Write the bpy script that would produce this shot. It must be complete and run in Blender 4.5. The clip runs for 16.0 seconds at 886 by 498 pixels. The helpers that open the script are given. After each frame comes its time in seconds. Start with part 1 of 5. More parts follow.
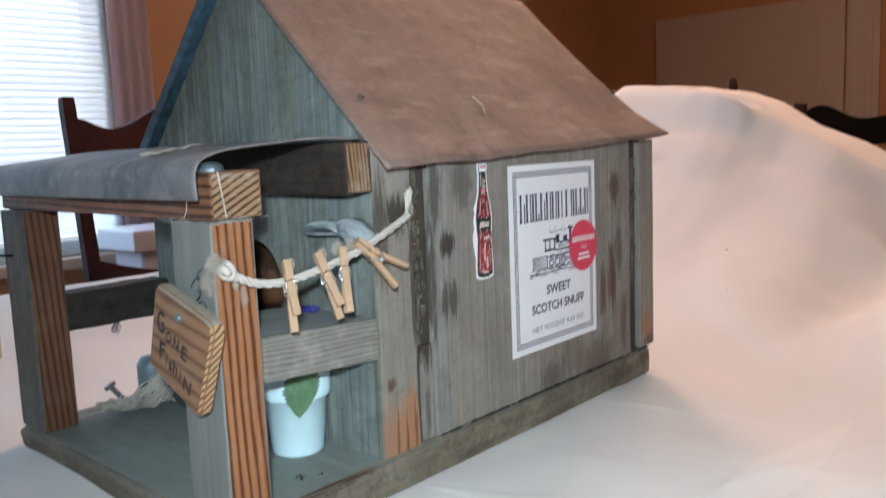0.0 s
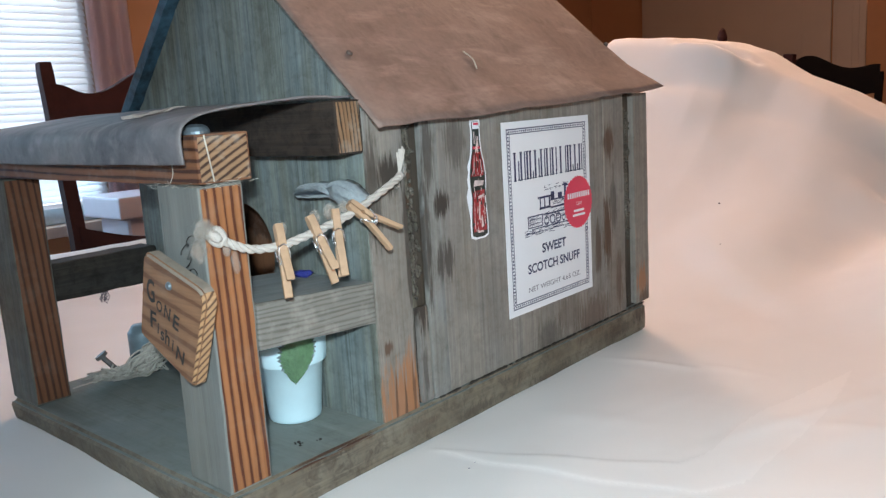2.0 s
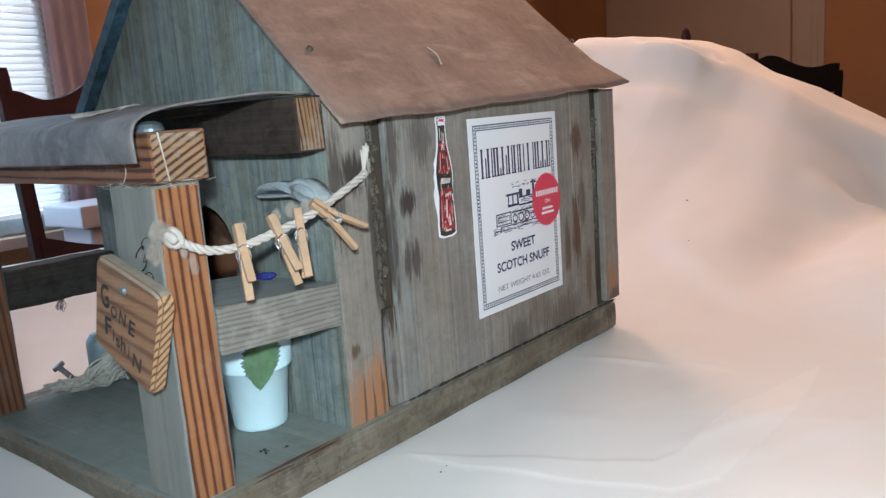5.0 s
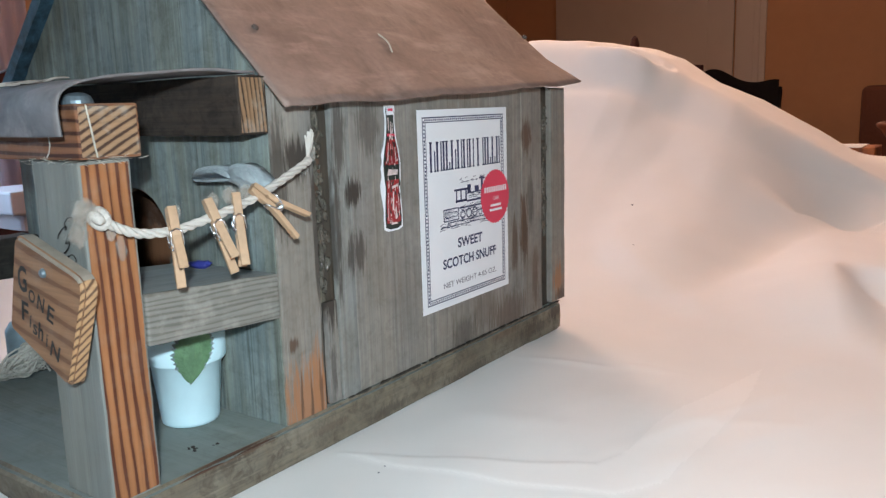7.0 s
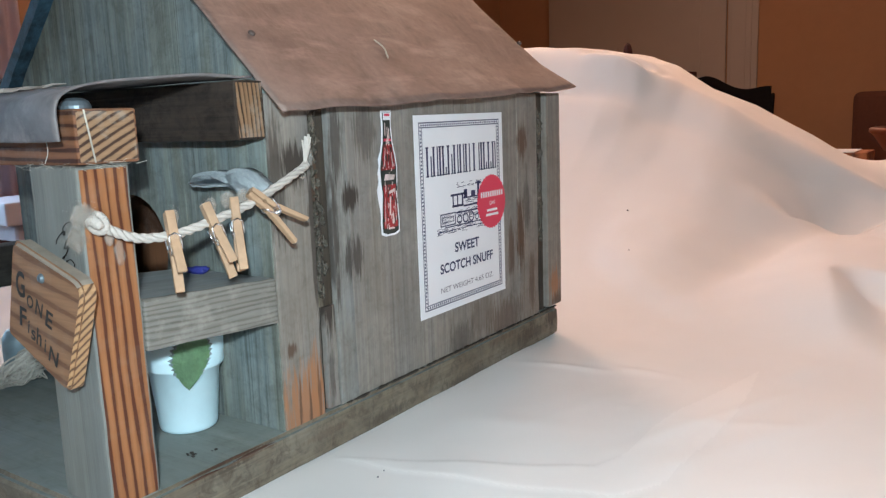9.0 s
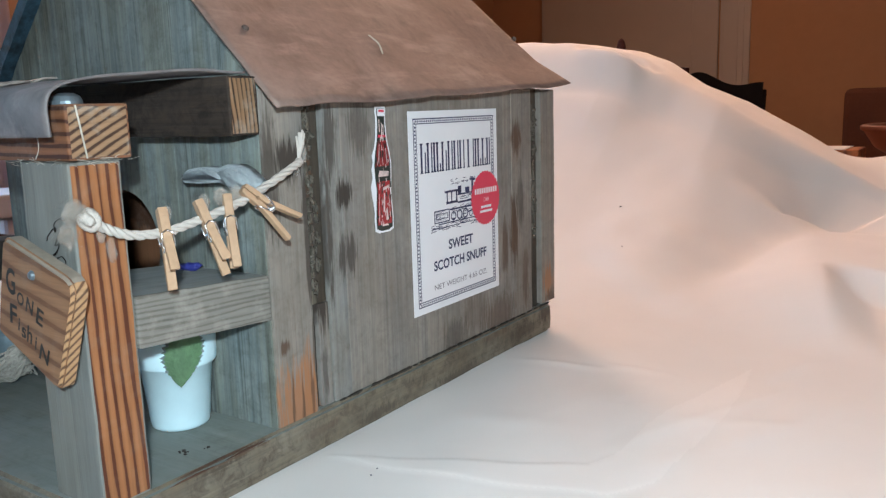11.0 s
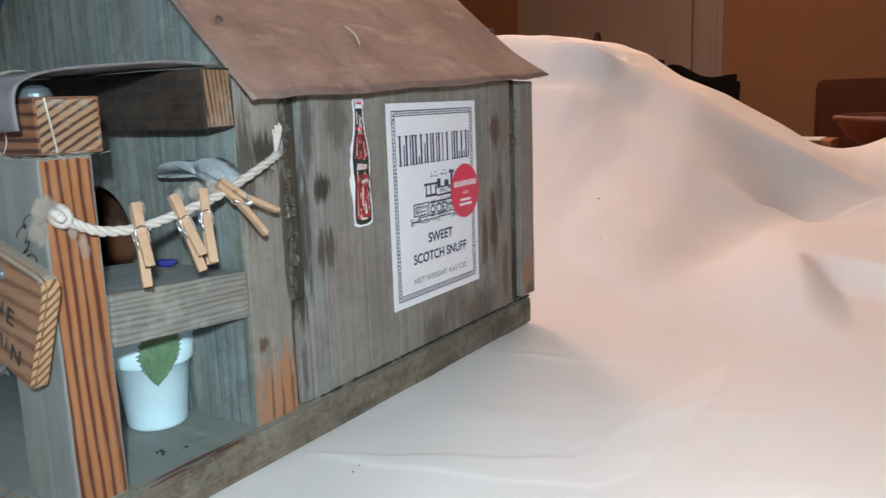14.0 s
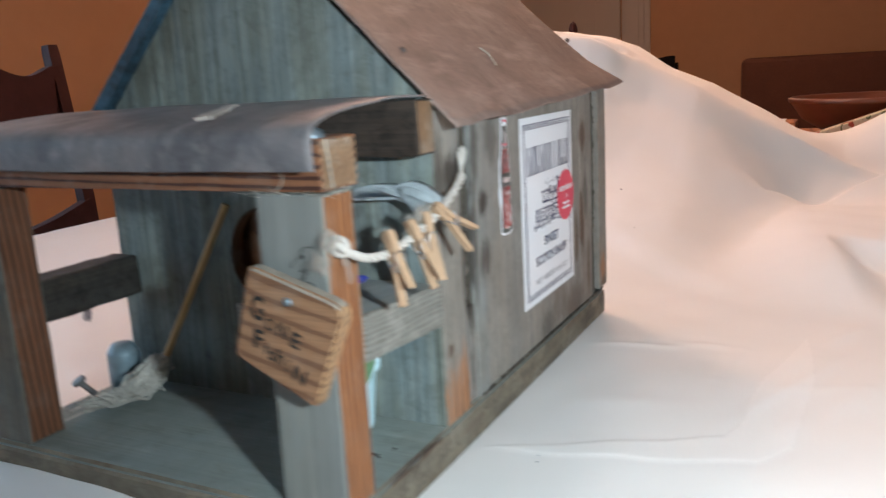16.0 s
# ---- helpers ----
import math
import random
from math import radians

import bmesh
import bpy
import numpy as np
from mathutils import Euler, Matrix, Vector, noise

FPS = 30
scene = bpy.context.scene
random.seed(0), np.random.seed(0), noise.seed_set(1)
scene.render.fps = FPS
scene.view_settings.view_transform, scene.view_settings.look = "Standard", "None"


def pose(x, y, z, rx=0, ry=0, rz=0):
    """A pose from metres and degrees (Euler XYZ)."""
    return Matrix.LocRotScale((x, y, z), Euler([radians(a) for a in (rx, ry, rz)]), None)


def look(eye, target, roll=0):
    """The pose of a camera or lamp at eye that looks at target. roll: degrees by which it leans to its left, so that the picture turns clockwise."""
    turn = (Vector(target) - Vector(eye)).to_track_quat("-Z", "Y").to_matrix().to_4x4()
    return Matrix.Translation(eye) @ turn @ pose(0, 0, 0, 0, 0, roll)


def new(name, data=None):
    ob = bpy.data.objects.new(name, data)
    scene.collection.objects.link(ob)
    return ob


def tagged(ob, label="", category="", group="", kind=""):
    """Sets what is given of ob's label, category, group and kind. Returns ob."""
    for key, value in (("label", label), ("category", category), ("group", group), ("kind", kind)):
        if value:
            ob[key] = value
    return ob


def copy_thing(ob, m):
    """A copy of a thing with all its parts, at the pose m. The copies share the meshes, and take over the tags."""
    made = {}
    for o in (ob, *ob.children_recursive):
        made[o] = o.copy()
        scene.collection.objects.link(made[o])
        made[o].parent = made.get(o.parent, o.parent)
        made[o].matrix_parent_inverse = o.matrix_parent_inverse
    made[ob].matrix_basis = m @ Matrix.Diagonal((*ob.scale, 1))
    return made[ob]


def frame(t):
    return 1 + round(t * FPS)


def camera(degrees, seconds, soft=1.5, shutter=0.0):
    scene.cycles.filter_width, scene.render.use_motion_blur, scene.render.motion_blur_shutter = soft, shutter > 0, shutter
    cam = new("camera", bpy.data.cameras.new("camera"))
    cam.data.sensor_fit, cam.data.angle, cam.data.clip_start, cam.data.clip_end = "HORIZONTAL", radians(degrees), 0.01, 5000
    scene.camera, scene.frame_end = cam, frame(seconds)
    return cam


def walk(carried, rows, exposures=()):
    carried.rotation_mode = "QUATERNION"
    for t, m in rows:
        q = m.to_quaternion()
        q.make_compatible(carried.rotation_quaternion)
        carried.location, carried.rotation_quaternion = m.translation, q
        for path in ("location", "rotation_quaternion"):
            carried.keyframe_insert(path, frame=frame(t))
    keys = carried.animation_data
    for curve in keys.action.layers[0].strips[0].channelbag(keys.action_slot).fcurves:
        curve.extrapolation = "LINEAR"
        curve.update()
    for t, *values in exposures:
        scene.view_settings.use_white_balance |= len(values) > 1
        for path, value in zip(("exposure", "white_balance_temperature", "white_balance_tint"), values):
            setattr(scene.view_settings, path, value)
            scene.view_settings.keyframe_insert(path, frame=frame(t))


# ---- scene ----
cam = camera(57.7, 16.0, 1.35, 0.8)
PATH = [
    (0, (0.347, -0.203, 0.214), (-0.987, 1.265, -0.04), -2.3),
    (0.1, (0.3454, -0.2026, 0.2152), (-0.9897, 1.2590, -0.0664), -2.38),
    (0.2, (0.3441, -0.2023, 0.2162), (-0.9947, 1.2514, -0.0882), -2.45),
    (0.3, (0.3434, -0.2021, 0.2167), (-0.9938, 1.2508, -0.1001), -2.48),
    (0.4, (0.343, -0.202, 0.217), (-0.9870, 1.2561, -0.1060), -2.50),
    (0.5, (0.343, -0.202, 0.217), (-0.985, 1.258, -0.106), -2.5),
    (1, (0.34, -0.201, 0.214), (-0.97, 1.272, -0.126), -3.3),
    (1.5, (0.341, -0.2, 0.212), (-0.986, 1.255, -0.136), -3.8),
    (2, (0.337, -0.198, 0.213), (-0.969, 1.275, -0.141), -3.5),
    (2.5, (0.338, -0.197, 0.211), (-0.964, 1.278, -0.148), -3.6),
    (3, (0.339, -0.197, 0.211), (-0.967, 1.27, -0.165), -3.8),
    (3.5, (0.336, -0.193, 0.21), (-0.968, 1.278, -0.159), -4.1),
    (4, (0.334, -0.192, 0.211), (-0.952, 1.295, -0.157), -4.2),
    (6.3, (0.33, -0.186, 0.203), (-0.876, 1.379, -0.105), -3.2),
    (6.5, (0.33, -0.187, 0.203), (-0.871, 1.382, -0.105), -2.6),
    (7, (0.322, -0.179, 0.201), (-0.817, 1.427, -0.152), -1.7),
    (7.5, (0.322, -0.178, 0.197), (-0.811, 1.434, -0.145), -1.9),
    (8, (0.321, -0.181, 0.197), (-0.814, 1.431, -0.145), -1.5),
    (8.5, (0.322, -0.181, 0.198), (-0.812, 1.431, -0.135), -1.9),
    (10.8, (0.319, -0.182, 0.199), (-0.795, 1.444, -0.141), -1.9),
    (11, (0.319, -0.18, 0.2), (-0.793, 1.446, -0.147), -1.7),
    (11.5, (0.319, -0.18, 0.199), (-0.791, 1.449, -0.141), -2.1),
    (12, (0.319, -0.181, 0.198), (-0.797, 1.442, -0.147), -2.0),
    (12.5, (0.318, -0.18, 0.199), (-0.786, 1.452, -0.144), -2.0),
    (13, (0.32, -0.179, 0.201), (-0.771, 1.461, -0.144), -2.4),
    (13.5, (0.318, -0.181, 0.198), (-0.769, 1.461, -0.155), -2.0),
    (14, (0.315, -0.177, 0.199), (-0.749, 1.477, -0.165), -2.0),
    (14.5, (0.317, -0.179, 0.203), (-0.702, 1.501, -0.168), -1.8),
    (15, (0.302, -0.219, 0.209), (-0.726, 1.461, -0.142), -2.1),
    (15.5, (0.264, -0.245, 0.216), (-0.702, 1.46, -0.184), -2.5),
    (16, (0.209, -0.278, 0.229), (-0.692, 1.459, -0.187), -3.2),
]
walk(cam, [(t, look(eye, target, roll)) for t, eye, target, roll in PATH], [(0, 0.06), (3, 0.05), (7, 0.10), (12.5, 0.06), (14.6, 0.03), (15.5, 0.03), (16, 0.22)])

# ---- world, sun, large lights ----
world = bpy.data.worlds.new("world")
scene.world = world
world.use_nodes = True
wn = world.node_tree
sky = wn.nodes.new("ShaderNodeTexSky")
sky.sky_type = "NISHITA"
sky.sun_disc = False
sky.sun_elevation, sky.sun_rotation = radians(40), radians(250)
wn.nodes["Background"].inputs[1].default_value = 0.1
wn.links.new(sky.outputs[0], wn.nodes["Background"].inputs[0])


def lamp(name, kind, m, power, colour, size=0.1, size_y=None):
    d = bpy.data.lights.new(name, kind)
    d.energy, d.color = power, colour
    if kind == "AREA":
        d.size = size
        if size_y:
            d.shape, d.size_y = "RECTANGLE", size_y
    else:
        d.shadow_soft_size = size
    ob = new(name, d)
    ob.matrix_world = m
    return ob


# daylight in the window, an unseen warm room lamp, unseen warm lamps added for the far wall and the sheet, and the
# small white torch beside the lens
lamp("window_daylight", "AREA", look((-2.42, -0.1, 0.55), (0.0, 0.0, 0.1)), 22, (0.34, 0.67, 1.0), 2.6, 1.2)
lamp("room_lamp_bulb", "POINT", pose(-0.48, 1.80, 1.36), 30, (1.0, 0.60, 0.41), 0.26)
# added light without a visible source, brightens the far wall
lamp("added_far_wall_fill", "POINT", pose(-0.9, 4.6, 1.38), 27, (1.0, 0.60, 0.41), 0.2)
# unseen warm lamp for the sheet; its cone keeps light off the walls
sheet_spot = lamp("unseen_sheet_spot", "SPOT", look((-0.85, 1.28, 1.33), (0.10, 0.88, 0.0)), 50, (1.0, 0.58, 0.41), 0.16)
sheet_spot.data.spot_size, sheet_spot.data.spot_blend = radians(90), 1.0
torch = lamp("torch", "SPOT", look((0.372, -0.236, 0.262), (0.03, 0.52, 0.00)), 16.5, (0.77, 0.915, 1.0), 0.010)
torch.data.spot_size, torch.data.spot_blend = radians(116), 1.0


# ---- materials ----
def material(name, rough=0.6, metal=0.0):
    m = bpy.data.materials.new(name)
    m.use_nodes = True
    b = m.node_tree.nodes["Principled BSDF"]
    b.inputs["Roughness"].default_value, b.inputs["Metallic"].default_value = rough, metal
    return m, m.node_tree, b


def ramp(nt, fac, stops):
    r = nt.nodes.new("ShaderNodeValToRGB")
    while len(r.color_ramp.elements) < len(stops):
        r.color_ramp.elements.new(0.5)
    for e, (p, c) in zip(r.color_ramp.elements, stops):
        e.position, e.color = p, (*c, 1)
    nt.links.new(fac, r.inputs[0])
    return r.outputs[0]


def coords(nt, scale, rot=(0, 0, 0)):
    t, mp = nt.nodes.new("ShaderNodeTexCoord"), nt.nodes.new("ShaderNodeMapping")
    mp.inputs["Scale"].default_value = scale
    mp.inputs["Rotation"].default_value = [radians(a) for a in rot]
    nt.links.new(t.outputs["Object"], mp.inputs[0])
    return mp.outputs[0]


def noise_tex(nt, vec, scale, detail=4, rough=0.6, distort=0.0):
    n = nt.nodes.new("ShaderNodeTexNoise")
    n.inputs["Scale"].default_value, n.inputs["Detail"].default_value = scale, detail
    n.inputs["Roughness"].default_value, n.inputs["Distortion"].default_value = rough, distort
    nt.links.new(vec, n.inputs["Vector"])
    return n.outputs["Fac"]


def mix(nt, fac, a, b, mode="MIX"):
    n = nt.nodes.new("ShaderNodeMix")
    n.data_type, n.blend_type = "RGBA", mode
    for sock, v in ((n.inputs[0], fac), (n.inputs[6], a), (n.inputs[7], b)):
        if isinstance(v, (int, float)):
            sock.default_value = v
        elif isinstance(v, tuple):
            sock.default_value = (*v, 1)
        else:
            nt.links.new(v, sock)
    return n.outputs[2]


def bump(nt, b, height, strength, distance):
    n = nt.nodes.new("ShaderNodeBump")
    n.inputs["Strength"].default_value, n.inputs["Distance"].default_value = strength, distance
    nt.links.new(height, n.inputs["Height"])
    nt.links.new(n.outputs[0], b.inputs["Normal"])


def plain(name, colour, rough=0.6, metal=0.0, vary=0.25, scale=60, bumps=0.0):
    """A surface of one colour with a little mottling at two scales."""
    m, nt, b = material(name, rough, metal)
    v = coords(nt, (1, 1, 1))
    f = noise_tex(nt, v, scale, 6)
    g = noise_tex(nt, v, scale / 9, 3)
    lo, hi = tuple(c * (1 - vary) for c in colour), tuple(min(1, c * (1 + vary)) for c in colour)
    c = ramp(nt, f, [(0.3, lo), (0.7, hi)])
    c = mix(nt, 0.5, c, ramp(nt, g, [(0.35, lo), (0.65, hi)]))
    nt.links.new(c, b.inputs["Base Color"])
    if bumps:
        bump(nt, b, f, bumps, 0.002)
    return m


def weathered(name, axis, tone=(1, 1, 1), dark=0.5, seed=0.0, pits=0.0, harsh=1.0):
    """Grey-green weathered board; the grain runs along axis (0, 1 or 2); harsh: how strong streaks and cracks are."""
    m, nt, b = material(name, 0.85)
    fine, mid = [520.0, 520.0, 520.0], [150.0, 150.0, 150.0]
    fine[axis], mid[axis] = 14.0, 3.5
    v = coords(nt, (1, 1, 1))
    f = noise_tex(nt, coords(nt, fine), 1, 3, 0.7)
    g = noise_tex(nt, coords(nt, mid), 1, 3, 0.6, 0.6)
    s = noise_tex(nt, v, 16 + seed, 5, 0.65)
    t = noise_tex(nt, v, 47 + seed, 4, 0.6)
    c = ramp(nt, f, [(0.3, tuple((0.21 - 0.08 * harsh) * k for k in tone)), (0.5, tuple(0.22 * k for k in tone)), (0.75, tuple((0.24 + 0.06 * harsh) * k for k in tone))])
    c = mix(nt, 0.6 if harsh == 1 else 0.35, c, ramp(nt, g, [(0.32, tuple(0.12 * k for k in tone)), (0.5, tuple(0.215 * k for k in tone)), (0.66, tuple(0.30 * k for k in tone))]))
    wide = [38.0, 38.0, 38.0]
    wide[axis] = 5.0
    h = noise_tex(nt, coords(nt, wide), 1, 5, 0.65, 0.8)
    c = mix(nt, 0.75 * harsh, c, ramp(nt, h, [(0.30, (0.72, 0.80, 0.86)), (0.46, (1, 1, 1)), (0.56, (1.12, 1.06, 0.94)), (0.72, (0.80, 0.68, 0.54))]), "MULTIPLY")
    stain = ramp(nt, s, [(0.38, (1, 1, 1)), (0.62, (0.62, 0.56, 0.5))])
    c = mix(nt, dark, c, stain, "MULTIPLY")
    spot = ramp(nt, t, [(0.62, (1, 1, 1)), (0.74, (0.42, 0.36, 0.3))])
    c = mix(nt, dark, c, spot, "MULTIPLY")
    if pits:
        q = noise_tex(nt, v, 95, 6, 0.75, 0.5)
        c = mix(nt, pits, c, ramp(nt, q, [(0.36, (0.35, 0.30, 0.25)), (0.52, (1, 1, 1)), (0.7, (1.25, 1.2, 1.1))]), "MULTIPLY")
    crack = [900.0, 900.0, 900.0]
    crack[axis] = 9.0
    k = ramp(nt, noise_tex(nt, coords(nt, crack), 1, 2, 0.5), [(0.30, (0.45, 0.42, 0.38)), (0.40, (1, 1, 1)), (0.62, (1, 1, 1)), (0.74, (1.0, 1.0, 1.0))])
    c = mix(nt, 0.65 * harsh, c, k, "MULTIPLY")
    pale = ramp(nt, noise_tex(nt, coords(nt, [q * 0.7 for q in fine]), 1, 4, 0.7), [(0.60, (0, 0, 0)), (0.78, (0.30, 0.30, 0.30))])
    c = mix(nt, pale, c, tuple(0.42 * q for q in tone))
    nt.links.new(c, b.inputs["Base Color"])
    bump(nt, b, g, 0.8 * harsh, 0.0016)
    return m


def cut_pine(name, across, along, period, slant=0.0, light=(0.295, 0.125, 0.050), line=(0.092, 0.031, 0.013), wob=0.9, curve=0.0, dust=0.2, ragged=1.25):
    """Freshly sawn pine with dark growth rings: bands every period metres across the grain."""
    m, nt, b = material(name, 0.7)
    s = [60.0, 60.0, 60.0]
    s[along] = 9.0
    w = noise_tex(nt, coords(nt, s), 1, 3, 0.5)
    sep = nt.nodes.new("ShaderNodeSeparateXYZ")
    nt.links.new(coords(nt, (1, 1, 1)), sep.inputs[0])

    def calc(op, a, c):
        n = nt.nodes.new("ShaderNodeMath")
        n.operation = op
        for k, q in enumerate((a, c)):
            if isinstance(q, (int, float)):
                n.inputs[k].default_value = q
            else:
                nt.links.new(q, n.inputs[k])
        return n.outputs[0]

    p = calc("MULTIPLY", sep.outputs[across], 6.2832 / period)
    p = calc("ADD", p, calc("MULTIPLY", sep.outputs[along], slant * 6.2832 / period))
    if curve:
        q = calc("MULTIPLY", sep.outputs[along], sep.outputs[along])
        p = calc("ADD", p, calc("MULTIPLY", q, curve * 6.2832 / period))
    p = calc("ADD", p, calc("MULTIPLY", w, wob * 6.2832))
    f = calc("MULTIPLY_ADD", calc("SINE", p, 0.0), 0.5)
    f.node.inputs[2].default_value = 0.5
    rough = [110.0, 110.0, 110.0]
    rough[along] = 16.0
    f = calc("ADD", f, calc("MULTIPLY", calc("SUBTRACT", noise_tex(nt, coords(nt, rough), 1, 5, 0.75), 0.5), ragged))
    mid = tuple((a * 2 + c) / 3 for a, c in zip(light, line))
    c = ramp(nt, f, [(0.0, light), (0.42, tuple(k * 0.9 for k in light)), (0.72, mid), (0.86, line)])
    fib = [700.0, 700.0, 700.0]
    fib[along] = 25.0
    g = noise_tex(nt, coords(nt, fib), 1, 3, 0.7)
    c = mix(nt, 0.4, c, ramp(nt, g, [(0.3, (0.5, 0.47, 0.45)), (0.6, (1, 1, 1))]), "MULTIPLY")
    d = ramp(nt, noise_tex(nt, coords(nt, (1, 1, 1)), 55, 5, 0.7), [(0.5, (0, 0, 0)), (0.72, (dust, dust, dust))])
    c = mix(nt, d, c, (0.42, 0.40, 0.35))
    nt.links.new(c, b.inputs["Base Color"])
    bump(nt, b, f, 0.25, 0.0006)
    return m


m_side = weathered("weathered_side_board", 2, (1.05, 0.985, 0.89), 0.42, 0.0, 0.25, 0.42)
m_strip = weathered("pale_weathered_strip", 2, (0.96, 0.98, 0.94), 0.4, 6.0, 0.3, 0.5)
m_front = weathered("weathered_front_board", 2, (0.82, 1.00, 0.98), 0.45, 3.0, 0.35)
m_groove = weathered("dark_mossy_joint", 2, (0.27, 0.225, 0.17), 0.9, 4.0)


def stained(m, spots):
    """Adds blotches (y, z, half width, half height, colour, strength) with ragged edges to a board's paint."""
    nt = m.node_tree
    b = nt.nodes["Principled BSDF"]
    c = b.inputs["Base Color"].links[0].from_socket
    wob = nt.nodes.new("ShaderNodeTexNoise")
    wob.inputs["Scale"].default_value, wob.inputs["Detail"].default_value = 1.0, 8
    nt.links.new(coords(nt, (200, 700, 60)), wob.inputs["Vector"])
    for y, z, ry, rz, colour, amount in spots:
        mp = nt.nodes.new("ShaderNodeMapping")
        mp.vector_type = "TEXTURE"
        mp.inputs["Location"].default_value = (0, y, z)
        mp.inputs["Scale"].default_value = (1, ry, rz)
        t = nt.nodes.new("ShaderNodeTexCoord")
        nt.links.new(t.outputs["Object"], mp.inputs[0])
        fl = nt.nodes.new("ShaderNodeVectorMath")
        fl.operation = "MULTIPLY"
        fl.inputs[1].default_value = (0, 1, 1)
        nt.links.new(mp.outputs[0], fl.inputs[0])
        ln = nt.nodes.new("ShaderNodeVectorMath")
        ln.operation = "LENGTH"
        nt.links.new(fl.outputs[0], ln.inputs[0])
        ad = nt.nodes.new("ShaderNodeMath")
        ad.operation = "MULTIPLY_ADD"
        ad.inputs[1].default_value = 2.1
        nt.links.new(wob.outputs["Fac"], ad.inputs[0])
        nt.links.new(ln.outputs["Value"], ad.inputs[2])
        f = ramp(nt, ad.outputs[0], [(0.0, (amount,) * 3), (0.55 / 2.0, (amount,) * 3), (1.0, (0, 0, 0))])
        f.node.color_ramp.elements[1].position, f.node.color_ramp.elements[2].position = 0.73, 0.95
        sc = nt.nodes.new("ShaderNodeMath")
        sc.operation = "MULTIPLY"
        sc.inputs[1].default_value = 0.46
        nt.links.new(ad.outputs[0], sc.inputs[0])
        nt.links.new(sc.outputs[0], f.node.inputs[0])
        c = mix(nt, f, c, colour)
    nt.links.new(c, b.inputs["Base Color"])


RUST, DARKST, RAW = (0.085, 0.047, 0.028), (0.040, 0.030, 0.023), (0.33, 0.145, 0.062)
stained(m_side, [(0.160, 0.090, 0.006, 0.022, DARKST, 1.0), (0.1490, 0.135, 0.0035, 0.055, DARKST, 0.85), (0.1500, 0.062, 0.0026, 0.034, DARKST, 0.75), (0.160, 0.045, 0.003, 0.02, DARKST, 0.6), (0.185, 0.151, 0.007, 0.011, DARKST, 1.0), (0.187, 0.113, 0.007, 0.014, DARKST, 0.8), (0.396, 0.174, 0.009, 0.016, RUST, 0.9),
                 (0.391, 0.098, 0.008, 0.034, RUST, 0.95), (0.376, 0.088, 0.006, 0.024, RUST, 0.8), (0.402, 0.125, 0.006, 0.032, DARKST, 0.6), (0.138, 0.174, 0.012, 0.014, DARKST, 0.95), (0.122, 0.165, 0.008, 0.038, DARKST, 0.7),
                 (0.126, 0.071, 0.004, 0.005, RUST, 0.9), (0.135, 0.034, 0.020, 0.028, RAW, 0.85), (0.1440, 0.040, 0.006, 0.034, RAW, 0.7), (0.130, 0.036, 0.0016, 0.022, RUST, 0.8), (0.138, 0.032, 0.0014, 0.018, RUST, 0.8), (0.146, 0.038, 0.0014, 0.020, RUST, 0.7), (0.447, 0.046, 0.010, 0.018, RAW, 0.75), (0.452, 0.03, 0.012, 0.010, RUST, 0.7),
                 (0.365, 0.035, 0.03, 0.018, RUST, 0.6), (0.300, 0.033, 0.02, 0.014, DARKST, 0.5), (0.330, 0.045, 0.02, 0.018, RUST, 0.4), (0.172, 0.185, 0.006, 0.03, DARKST, 0.7), (0.410, 0.055, 0.006, 0.03, RUST, 0.7), (0.200, 0.19, 0.012, 0.02, DARKST, 0.5)])
stained(m_strip, [(0.181, 0.150, 0.007, 0.010, DARKST, 1.0), (0.180, 0.113, 0.006, 0.014, DARKST, 0.8), (0.1675, 0.130, 0.0035, 0.050, DARKST, 0.8), (0.172, 0.185, 0.006, 0.03, DARKST, 0.7)])
stained(m_groove, [(0.156, 0.165, 0.004, 0.02, RUST, 0.9), (0.158, 0.12, 0.003, 0.03, DARKST, 0.9), (0.153, 0.085, 0.004, 0.02, (0.16, 0.15, 0.11), 0.8), (0.427, 0.15, 0.004, 0.03, DARKST, 0.9), (0.430, 0.10, 0.003, 0.02, RUST, 0.9), (0.155, 0.05, 0.004, 0.014, DARKST, 0.9)])
m_base = weathered("weathered_base_board", 1, (0.92, 0.82, 0.64), 0.9, 0.0, 0.75, 0.5)
stained(m_base, [(0.085, 0.0225, 0.030, 0.0014, RUST, 0.85), (0.075, 0.0205, 0.018, 0.0010, DARKST, 0.7), (0.300, 0.004, 0.035, 0.004, DARKST, 0.6), (0.400, 0.012, 0.030, 0.006, DARKST, 0.6), (0.205, 0.006, 0.025, 0.004, DARKST, 0.6), (0.350, 0.020, 0.030, 0.003, RUST, 0.6), (0.440, 0.018, 0.012, 0.008, DARKST, 0.8), (0.150, 0.014, 0.020, 0.003, RUST, 0.5)])
m_floor = weathered("dusty_deck_board", 0, (1.05, 1.18, 1.10), 0.5, 5.0, 0.35, 0.4)
m_railtop = weathered("dusty_rail_top", 1, (1.12, 1.2, 1.2), 0.2, 7.0)
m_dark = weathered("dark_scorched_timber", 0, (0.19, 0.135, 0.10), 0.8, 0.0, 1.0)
# very dark brown board tone, far below the other rail's grey
m_darkbrown = weathered("dark_brown_board", 1, (0.17, 0.15, 0.125), 0.8, 0.0, 0.8)
# far post's grey face, tone lowered to imitate the torch's falloff
m_postface_dimmed = weathered("grey_post_face_dimmed", 2, (0.56, 0.58, 0.52), 0.5, 2.0, 0.3, 0.7)
